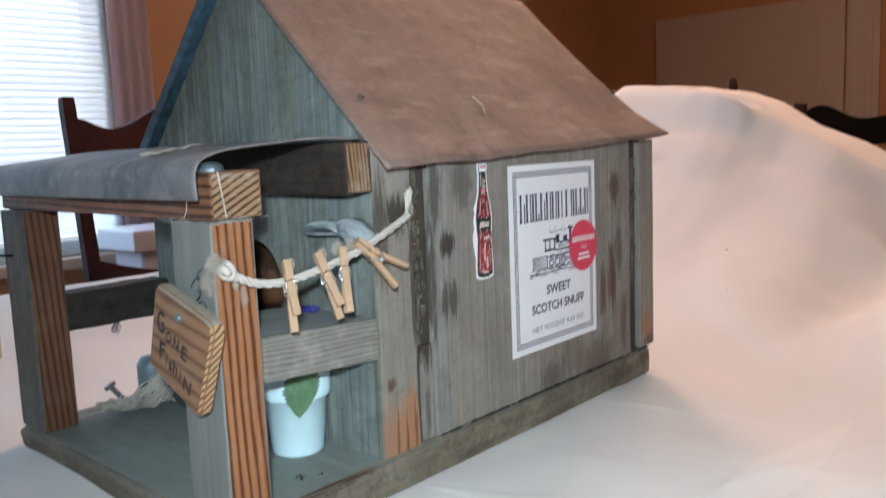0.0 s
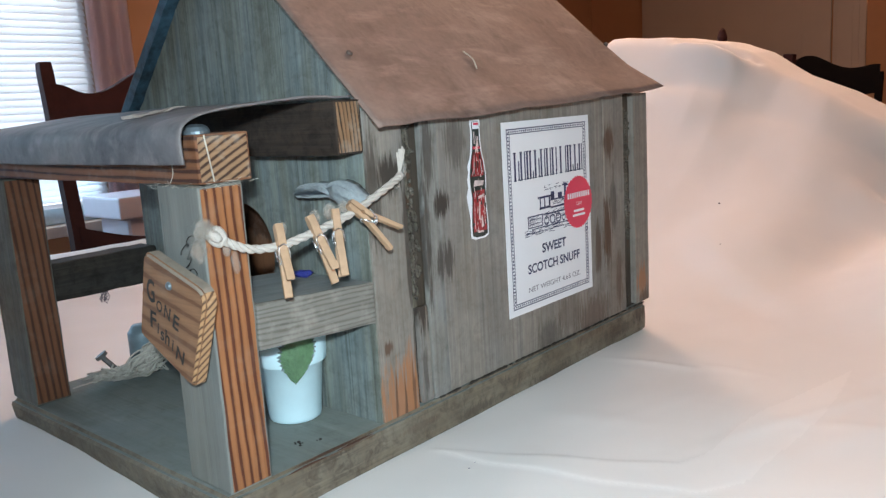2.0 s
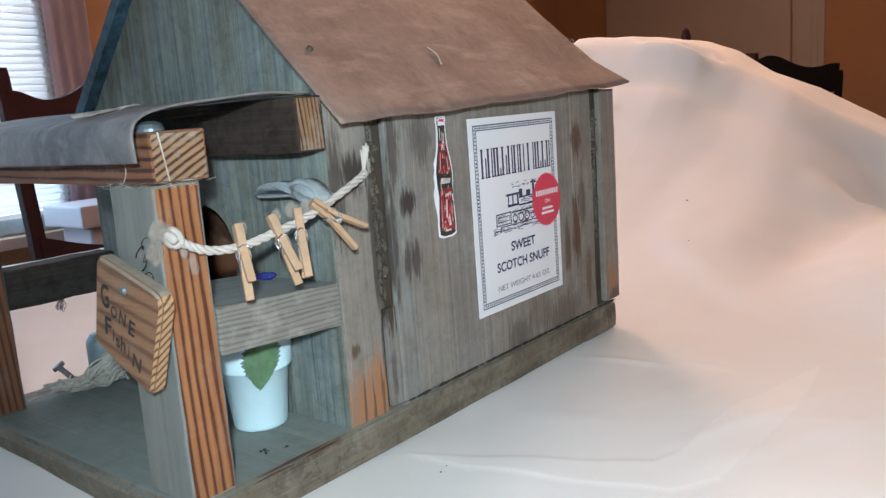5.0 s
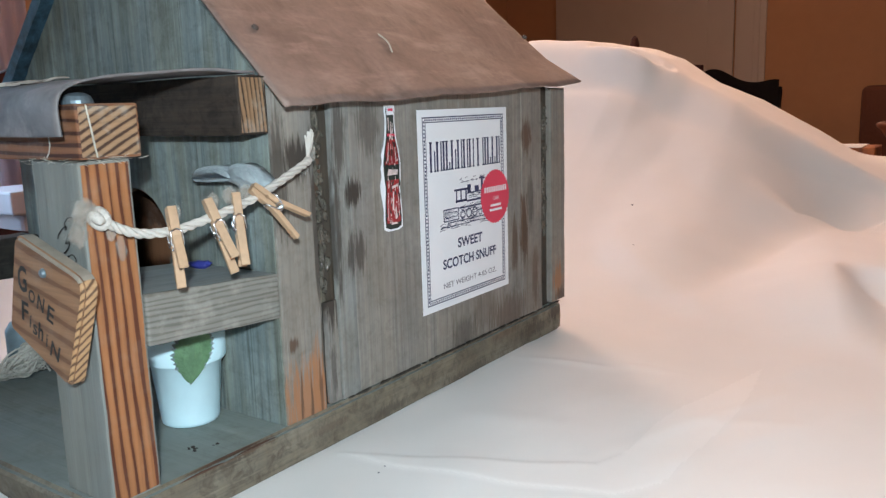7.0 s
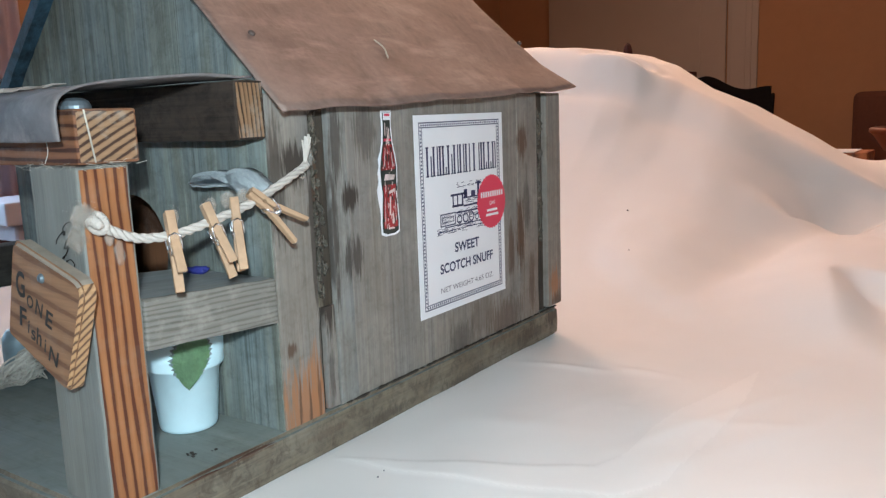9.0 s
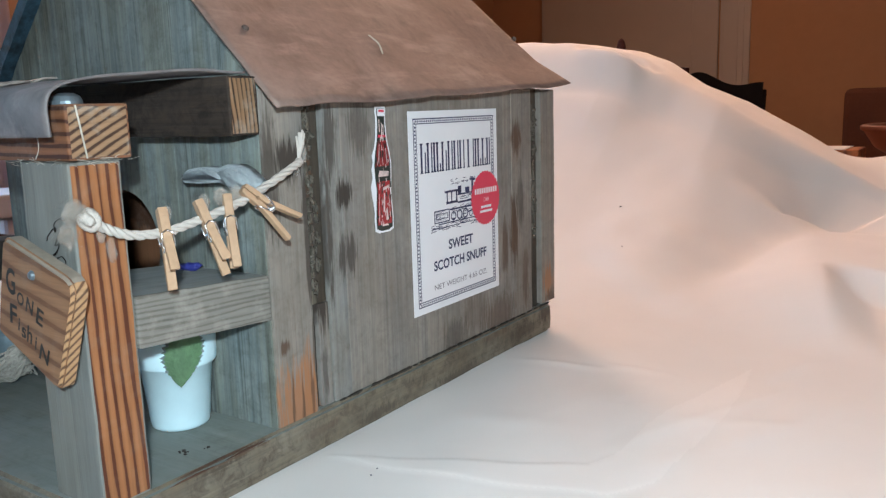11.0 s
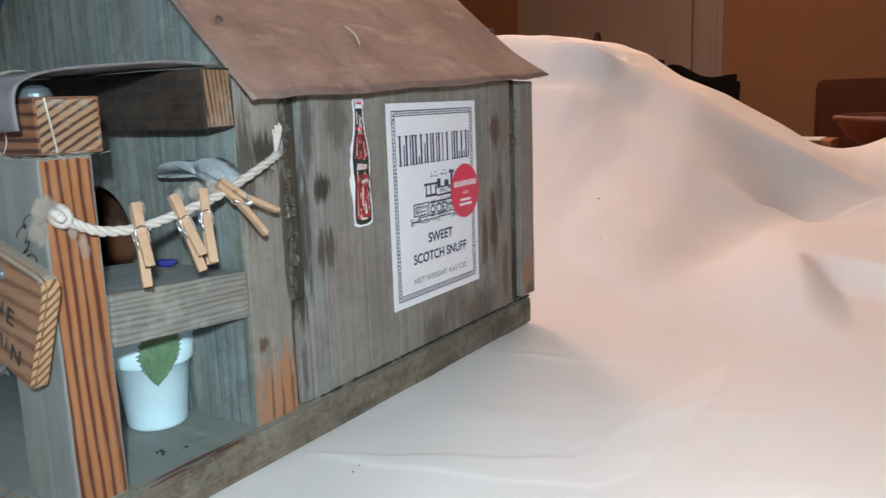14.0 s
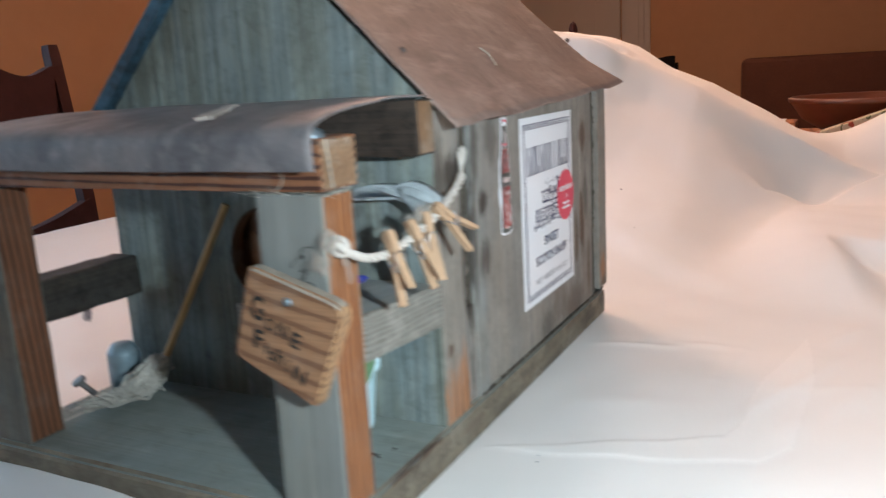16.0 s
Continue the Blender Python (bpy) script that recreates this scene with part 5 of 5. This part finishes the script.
fluff("tuft", (0.0030, 0.0095, 0.1605), (0.0055, 0.0065, 0.0070), 248, 1)
fluff("tuft", (-0.0015, 0.0085, 0.1510), (0.0065, 0.0045, 0.0070), 224, 2)
fluff("tuft", (0.0095, 0.0490, 0.1560), (0.0035, 0.0045, 0.0045), 104, 3)
fluff("tuft", (0.0095, 0.0710, 0.1580), (0.0035, 0.0050, 0.0055), 120, 4)
fluff("tuft", (0.0100, 0.0815, 0.1605), (0.0035, 0.0050, 0.0055), 120, 5)
fluff("tuft", (0.0085, 0.0930, 0.1600), (0.0040, 0.0050, 0.0060), 104, 6)
for k, (x, z) in enumerate(((-0.0085, 0.157), (-0.0115, 0.1495), (-0.0125, 0.142))):
    curl = [(x + (0.0024 + 0.0006 * math.sin(i * 1.7)) * math.cos(i * 0.55 + k) + 0.0004 * i * (k - 1), 0.0098 - 0.0001 * i, z + 0.0018 * math.sin(i * 0.62 + 2 * k) - 0.0004 * i) for i in range(20)]
    part("wire_curl", tube(curl, 0.0002, 5), m_black, cord, "thin dark curl of wire")
def cord_loop(centre, radius, tilt, turns):
    """A short length of the same cord wound into a knot."""
    n = int(60 * turns)
    path = [Matrix.Rotation(radians(tilt[0]), 3, "X") @ Matrix.Rotation(radians(tilt[1]), 3, "Z") @ Vector((radius * math.cos(6.2832 * turns * i / n) * 0.8, (i / n - 0.5) * 0.006, radius * math.sin(6.2832 * turns * i / n))) + Vector(centre) for i in range(n + 1)]
    for st in range(3):
        pts = []
        for i, p in enumerate(path):
            d = (path[min(i + 1, n)] - path[max(i - 1, 0)]).normalized()
            a = d.cross(Vector((0.2, 1, 0.1))).normalized()
            b2 = d.cross(a)
            ang = i * 0.62 + st * 2.0944
            pts.append(p + (a * math.cos(ang) + b2 * math.sin(ang)) * 0.0012)
        smooth(part("knot_strand", tube(pts, 0.0013, 6), m_rope, cord))


cord_loop((0.0050, 0.0150, 0.1570), 0.0030, (25, 20), 1.6)


def peg(top, ends, label, short=0.0):
    """A sprung wooden peg: two prongs that meet at the jaw and part at the other end; short: by how much the second one is cut."""
    p = thing("clothespin", label, "clothespin", group="pegs on the line")
    top = Vector(top)
    e0, e1 = Vector(ends[0]), Vector(ends[1])
    ax = ((e0 + e1) / 2 - top)
    L = ax.length
    ax.normalize()
    side = (e1 - e0)
    side = (side - ax * side.dot(ax)).normalized()
    depth = ax.cross(side)
    M = Matrix(((side.x, depth.x, -ax.x, top.x), (side.y, depth.y, -ax.y, top.y), (side.z, depth.z, -ax.z, top.z), (0, 0, 0, 1)))
    gap = abs((e1 - e0).dot(side)) / 2
    t, w = 0.00155, 0.0021
    for s in (-1, 1):
        E = L - (short if s > 0 else 0.0)
        prof = [(0.0002, 0.0), (2 * t * 0.8, 0.0), (2 * t, -0.004), (2 * t, -0.38 * L), (gap + t, -E), (gap - t * 0.5, -E), (0.0006, -0.42 * L), (0.0003, -0.30 * L), (0.0012, -0.26 * L), (0.0003, -0.22 * L)]
        bm = prism([(s * a, c) for a, c in prof], 2 * w, Matrix(((1, 0, 0, 0), (0, 0, 1, -w), (0, 1, 0, 0), (0, 0, 0, 1))))
        bmesh.ops.bevel(bm, geom=[e for e in bm.edges if e.calc_face_angle(0) > 1.0], offset=0.0003, segments=1, affect="EDGES")
        bm.transform(M)
        part("prong", bm, m_peg, p)
    # spring: a coil across the peg and two wire arms
    R, zc = 0.0021, -0.50 * L
    coil = [(R * math.cos(k * 0.7), -w * 1.3 + 2.6 * w * k / 40, zc + R * math.sin(k * 0.7)) for k in range(41)]
    arms = [[(sx * R, sy * w * 1.3, zc), (sx * (2 * t + 0.0004), sy * w * 1.2, -0.34 * L), (sx * (2 * t + 0.0005), 0, -0.30 * L)] for sx in (-1, 1) for sy in (-1, 1)]
    bm = tube(coil, 0.00045, 6)
    for a in arms:
        join(bm, tube(a, 0.00045, 6))
    bm.transform(M)
    smooth(part("spring", bm, m_steel, p, "bright wire spring"))
    return p


peg((0.0120, 0.0455, 0.1590), [(0.0200, 0.0420, 0.1245), (0.0295, 0.0380, 0.1255)], "small wooden clothespin hanging from the cord", 0.0070)
peg((0.0125, 0.0655, 0.1605), [(0.0215, 0.0715, 0.1255), (0.0305, 0.0680, 0.1265)], "small wooden clothespin hanging beside another on the cord", 0.0065)
peg((0.0120, 0.0835, 0.1615), [(0.0160, 0.0815, 0.1260), (0.0240, 0.0765, 0.1270)], "small wooden clothespin hanging partly behind another")
peg((0.0125, 0.0935, 0.1635), [(0.0225, 0.1105, 0.1378), (0.0235, 0.1240, 0.1440)], "small wooden clothespin clipped aslant with open legs")

# ---- things on the porch ----
pot = thing("flower_pot", "small pale blue-white flower pot under the porch rail", "pot", (-0.0575, 0.0975, 0.0252))
bm = lathe([(0.0145, 0.0), (0.0158, 0.0008), (0.0164, 0.0026), (0.0198, 0.0365), (0.0218, 0.0370), (0.0224, 0.0385), (0.0230, 0.0555), (0.0224, 0.0562), (0.0204, 0.0562), (0.0195, 0.0540), (0.0184, 0.0470)], 40)
smooth(part("body", bm, m_pot, pot))
part("soil", lathe([(0.0183, 0.0475), (0.0183, 0.0492), (0.0001, 0.0505)], 24), m_soil, pot)
# serrated leaf pressed on the pot's face
view = math.atan2(-0.093 - 0.18, 0.057 + 0.32)


def leaf_on_pot(name, mat, label, wide, length, out, jag):
    bm = bmesh.new()
    n = 20
    cols = []
    for i in range(n + 1):
        s = i / n
        w = wide * math.sin(math.pi * min(1, s * 0.88 + 0.12)) ** 0.75 * (1 - 0.25 * s) + 0.0006
        w *= 1 + (jag if i % 2 else -0.5 * jag)
        row = []
        for k in (-1, -0.5, 0, 0.5, 1):
            z = 0.0555 - s * length
            r = 0.0230 - (0.0555 - z) * 0.035 + out
            ang = view + 0.27 - 0.22 * s + (k * w) / r * (1 + jag * noise.noise(Vector((s * 9, k * 3, out * 5000))))
            row.append(bm.verts.new((r * math.cos(ang), r * math.sin(ang), z + 0.002 * abs(k) + 0.0004 * (i % 3))))
        cols.append(row)
    for r0, r1 in zip(cols, cols[1:]):
        for k in range(4):
            bm.faces.new((r0[k], r0[k + 1], r1[k + 1], r1[k]))
    ob = part(name, bm, mat, pot, label)
    sm = ob.modifiers.new("thickness", "SOLIDIFY")
    sm.thickness = 0.0004


leaf_on_pot("leaf", m_leaf, "green serrated leaf on the pot's rim", 0.0104, 0.0285, 0.0004, 0.10)
leaf_on_pot("dirt_smudge", m_smudge, "grey dirt smudged round the leaf", 0.0118, 0.0268, 0.0002, 0.14)

cap = thing("grey_cap", "small grey felt cap hanging on the wall", "cap")


def felt(name, outline, y0, y1, soft):
    """A flattened felt shape: an outline in x and z between two depths, its edges well rounded."""
    pts = [tuple(p)[:2] for p in spline([(x, z, 0) for x, z in outline + outline[:1]], 40)][:-1]
    bm = prism(pts, y1 - y0, Matrix(((1, 0, 0, 0), (0, 0, 1, y0), (0, 1, 0, 0), (0, 0, 0, 1))))
    bmesh.ops.recalc_face_normals(bm, faces=bm.faces)
    bmesh.ops.bevel(bm, geom=[e for e in bm.edges if e.calc_face_angle(0) > 1.0], offset=soft, segments=4, affect="EDGES")
    for v in bm.verts:
        v.co += Vector((1, 0.4, 1)) * 0.0007 * noise.noise(v.co * 260)
    return smooth(part(name, bm, m_grey, cap))


felt("crown", [(-0.024, 0.1655), (-0.018, 0.1720), (-0.008, 0.1735), (0.001, 0.1700), (0.0085, 0.1625), (0.004, 0.1585), (-0.007, 0.1580), (-0.0135, 0.1625)], 0.1035, 0.1172, 0.0022)
felt("brim", [(-0.0465, 0.1665), (-0.041, 0.1705), (-0.028, 0.1722), (-0.016, 0.1705), (-0.013, 0.1655), (-0.022, 0.1640), (-0.038, 0.1632), (-0.045, 0.1640)], 0.1020, 0.1150, 0.0016)

bm = bmesh.new()
bmesh.ops.create_icosphere(bm, subdivisions=3, radius=1)
for v in bm.verts:
    v.co = Vector((v.co.x * 0.0075, v.co.y * 0.0036, v.co.z * 0.0022)) * (1 + 0.5 * noise.noise(v.co * 1.7))
bm.transform(pose(-0.048, 0.106, 0.1163, 0, 0, 20))
smooth(tagged(part("blue_bead", bm, m_blue, None), "small crumpled blue scrap lying on the rail", "scrap"))

mop = thing("string_mop", "tiny string mop leaning against the cabin wall", "mop")
part("handle", tube([(-0.205, 0.094, 0.046), (-0.150, 0.1145, 0.157)], 0.0024, 10), m_handle, mop)
rnd = random.Random(11)
bm = bmesh.new()
for k in range(190):
    a = Vector((-0.205, 0.094, 0.050)) + Vector((rnd.gauss(0, 0.003), rnd.gauss(0, 0.003), rnd.uniform(-0.006, 0.006)))
    e = Vector((-0.232 + rnd.gauss(0, 0.0055), 0.061 + rnd.gauss(0, 0.0095), 0.0270 + rnd.random() * 0.005)) + Vector((0.016, 0.018, 0.003)) * rnd.random()
    pts = [a]
    for j in range(1, 6):
        q = a.lerp(e, j / 5)
        q.z = max(0.0265, a.z + (e.z - a.z) * min(1, (j / 5) * 1.7)) + abs(rnd.gauss(0, 0.0022))
        pts.append(q + Vector((rnd.gauss(0, 0.0030), rnd.gauss(0, 0.0030), 0)))
    curl, beat = rnd.uniform(0.0006, 0.0016), rnd.uniform(0.9, 1.6)
    pts = [q + Vector((0.8, -0.6, 0.5)) * curl * math.sin(beat * i) for i, q in enumerate(spline(pts, 22))]
    join(bm, tube(pts, rnd.uniform(0.0005, 0.0010), 4, False))
tagged(part("mop_head", bm, m_yarn, mop, "tangled off-white yarn strands"), kind="stuff")
smooth(part("ferrule", tube([(-0.2075, 0.093, 0.041), (-0.2, 0.0958, 0.056)], [0.0048, 0.0034], 12), m_string, mop))

bucket = thing("metal_can", "small blue-grey metal can standing on the porch floor", "can", (-0.247, 0.100, 0.0252))
bucket.scale = (0.95, 0.95, 0.9)
smooth(part("body", lathe([(0.0105, 0.0), (0.0115, 0.001), (0.0115, 0.029), (0.0112, 0.0305), (0.0075, 0.0365), (0.0001, 0.037)], 14), m_can, bucket))
nail = thing("roofing_nail", "short grey nail leaning on the porch floor", "nail", (-0.257, 0.080, 0.0252))
nail.scale = (1.2, 1.2, 1.2)
part("shank", tube([(0, 0, 0.001), (-0.004, -0.006, 0.010)], 0.0018, 8), m_iron, nail)
part("head", tube([(-0.0037, -0.0056, 0.0095), (-0.0044, -0.0067, 0.0115)], 0.0040, 14), m_iron, nail)

# dusty fibres dangling under the far rail
rnd = random.Random(17)
bm = bmesh.new()
for k in range(14):
    a = Vector((-0.2420 + rnd.gauss(0, 0.0015), 0.0735 + rnd.gauss(0, 0.0012), 0.0912))
    pts = [a]
    for q in range(4):
        pts.append(pts[-1] + Vector((rnd.gauss(0, 0.0010), rnd.gauss(-0.0004, 0.0012), -rnd.uniform(0.0008, 0.0030))))
    join(bm, tube(pts, 0.00024, 4, False))
tagged(part("hanging_lint", bm, m_greyink, house, "dark tuft of dust under the rail"), kind="stuff")

# crumbs of dirt on the deck
rnd = random.Random(23)
bm = bmesh.new()
for cx, cy, n, spread in ((-0.022, 0.071, 12, 0.0016), (-0.015, 0.080, 5, 0.0014)):
    for k in range(n):
        at = Vector((min(cx + rnd.gauss(0, spread), -0.001), min(cy + rnd.gauss(0, spread), 0.1165), 0.0253))
        q = bmesh.ops.create_icosphere(bm, subdivisions=1, radius=rnd.uniform(0.0003, 0.0009))["verts"]
        for v in q:
            v.co = Vector((v.co.x * 1.6, v.co.y, v.co.z * 0.5)) + at
tagged(part("dirt_crumbs", bm, m_gap, house, "dark crumbs of dirt"), kind="stuff")

# ---- hook and pale fish board hanging beyond the other post ----
hook = thing("wire_hook", "dark bent wire hook with a pale wooden block hanging", "hook")
part("wire", tube(spline([(-0.250, 0.0078, 0.150), (-0.249, -0.004, 0.151), (-0.247, -0.010, 0.145), (-0.249, -0.011, 0.135), (-0.254, -0.010, 0.127), (-0.258, -0.010, 0.122)], 30), 0.0009, 8), m_black, hook)
part("block", box((-0.292, -0.014, 0.078), (-0.255, -0.004, 0.121), 0.002), plain("pale_yellow_wood", (0.62, 0.52, 0.27), 0.6, 0, 0.15, 60), hook, "pale yellow wooden block")

# ---- sideboard with bowl beyond the sheet ----
side = thing("side_table", "varnished orange-brown side table beyond the dining table", "table", (0, 0, FLOOR))
part("tabletop", box((-0.32, 1.75, 0.75), (0.75, 2.35, 0.775), 0.006), m_orangewood, side)
for sx in (-0.26, 0.69):
    for sy in (1.81, 2.29):
        part("leg", tube([(sx, sy, 0), (sx, sy, 0.751)], [0.02, 0.028], 10), m_orangewood, side)
bowl = part("wooden_bowl", lathe([(0.09, 0.0), (0.10, 0.004), (0.17, 0.05), (0.195, 0.088), (0.203, 0.092), (0.203, 0.101), (0.196, 0.104), (0.186, 0.100), (0.155, 0.055), (0.08, 0.014), (0.001, 0.012)], 56), m_bowl, None)
bowl.location = (0.25, 2.06, 0.0252)
smooth(tagged(bowl, "wide reddish-brown wooden bowl on the side table", "bowl"))
carton = thing("brown_box", "flat brown box with a white paper on top", "box", (0.0, 1.80, 0.0252))
part("body", box((-0.09, -0.06, 0.0), (0.085, 0.06, 0.060), 0.003), m_orangewood, carton)
part("paper", box((-0.10, -0.07, 0.0602), (0.06, 0.05, 0.0622), 0.0), m_paper, carton, "white sheet of paper")
m_floral, nt, b = material("floral_print", 0.7)
f1 = noise_tex(nt, coords(nt, (1, 1, 1)), 28, 2, 0.5, 1.0)
f2 = noise_tex(nt, coords(nt, (1, 1, 1)), 41, 2, 0.5, 1.5)
c = mix(nt, ramp(nt, f1, [(0.56, (0, 0, 0)), (0.60, (1, 1, 1))]), (0.62, 0.54, 0.42), (0.42, 0.08, 0.05))
c = mix(nt, ramp(nt, f2, [(0.58, (0, 0, 0)), (0.62, (1, 1, 1))]), c, (0.16, 0.17, 0.09))
nt.links.new(c, b.inputs["Base Color"])
bm = box((-0.02, -0.03, -0.012), (0.30, 0.03, 0.012), 0.003)
bm.transform(Matrix.Translation((0.13, 1.82, 0.0440)) @ Matrix.Rotation(radians(-19), 4, "Y"))
tagged(part("floral_box", bm, m_floral, None), "cream box lid with red floral print leaning on the heap", "box")
sofa = thing("upholstered_couch", "dark brown upholstered couch near the far wall", "couch", (0.0, 6.20, FLOOR))
part("back", box((-0.566, -0.08, 0.40), (1.445, 0.12, 0.997), 0.06, None, 0, 0, 4), m_browncloth, sofa)
part("seat", box((-0.566, -0.75, 0.12), (1.445, -0.082, 0.43), 0.05, None, 0, 0, 4), m_browncloth, sofa)
for sx in (-0.50, 1.38):
    for sy in (-0.68, 0.04):
        part("leg", tube([(sx, sy, 0), (sx, sy, 0.121 if sy < 0 else 0.401)], 0.02, 8), m_mahogany, sofa)

# ---- specks of lint on the sheet ----
for x, y, r in ((-0.072, 0.80, 0.0014), (-0.03, 0.70, 0.0008), (0.046, 0.147, 0.0005), (0.048, 0.139, 0.0006)):
    bm = bmesh.new()
    bmesh.ops.create_icosphere(bm, subdivisions=2, radius=r)
    for v in bm.verts:
        v.co = v.co * (1 + 0.4 * noise.noise(v.co * 700))
        v.co.z *= 0.6
    bm.transform(Matrix.Translation((x, y, float(sheet_height(np.array(x), np.array(y))) + r * 0.4)))
    tagged(part("lint_speck", bm, m_greyink, None), "tiny dark speck of lint on the white sheet", "lint")

# ---- dusty web between post and beam ----
rnd = random.Random(21)
bm = bmesh.new()
for k in range(26):
    x0 = rnd.uniform(-0.042, 0.003)
    a = Vector((x0, 0.0105 + rnd.gauss(0, 0.0006), 0.1815 + rnd.gauss(0, 0.0006)))
    e = a + Vector((rnd.uniform(-0.012, 0.012), rnd.gauss(0, 0.0006), rnd.gauss(0, 0.0010)))
    join(bm, tube([a, a.lerp(e, 0.5) + Vector((0, -0.0004, rnd.gauss(0, 0.0004))), e], 0.0001, 3, False))
for k in range(16):
    a = Vector((0.0018 + rnd.gauss(0, 0.0004), rnd.uniform(0.011, 0.040), 0.1818 + rnd.gauss(0, 0.0007)))
    e = a + Vector((rnd.gauss(0, 0.0004), rnd.uniform(-0.008, 0.008), rnd.gauss(0, 0.0012)))
    join(bm, tube([a, a.lerp(e, 0.5), e], 0.0001, 3, False))
tagged(part("dusty_web", bm, m_string, house, "dusty cobweb threads"), kind="stuff")

# ---- clear glue drips on the post and the wall ----
for at, sc in (((0.0012, 0.0262, 0.1425), (0.0012, 0.0026, 0.0055)), ((0.0035, 0.0205, 0.1500), (0.0012, 0.0022, 0.0035)), ((0.0016, 0.1490, 0.1780), (0.0012, 0.0020, 0.0070)), ((0.0016, 0.1425, 0.1690), (0.0012, 0.0030, 0.0040))):
    bm = bmesh.new()
    bmesh.ops.create_icosphere(bm, subdivisions=3, radius=1)
    for v in bm.verts:
        v.co = Vector([v.co[k] * sc[k] * (1 + 0.35 * noise.noise(v.co * 1.8 + Vector(at) * 300)) + at[k] for k in range(3)])
    smooth(part("glue_drip", bm, m_drip, house, "shiny drip of clear glue"))
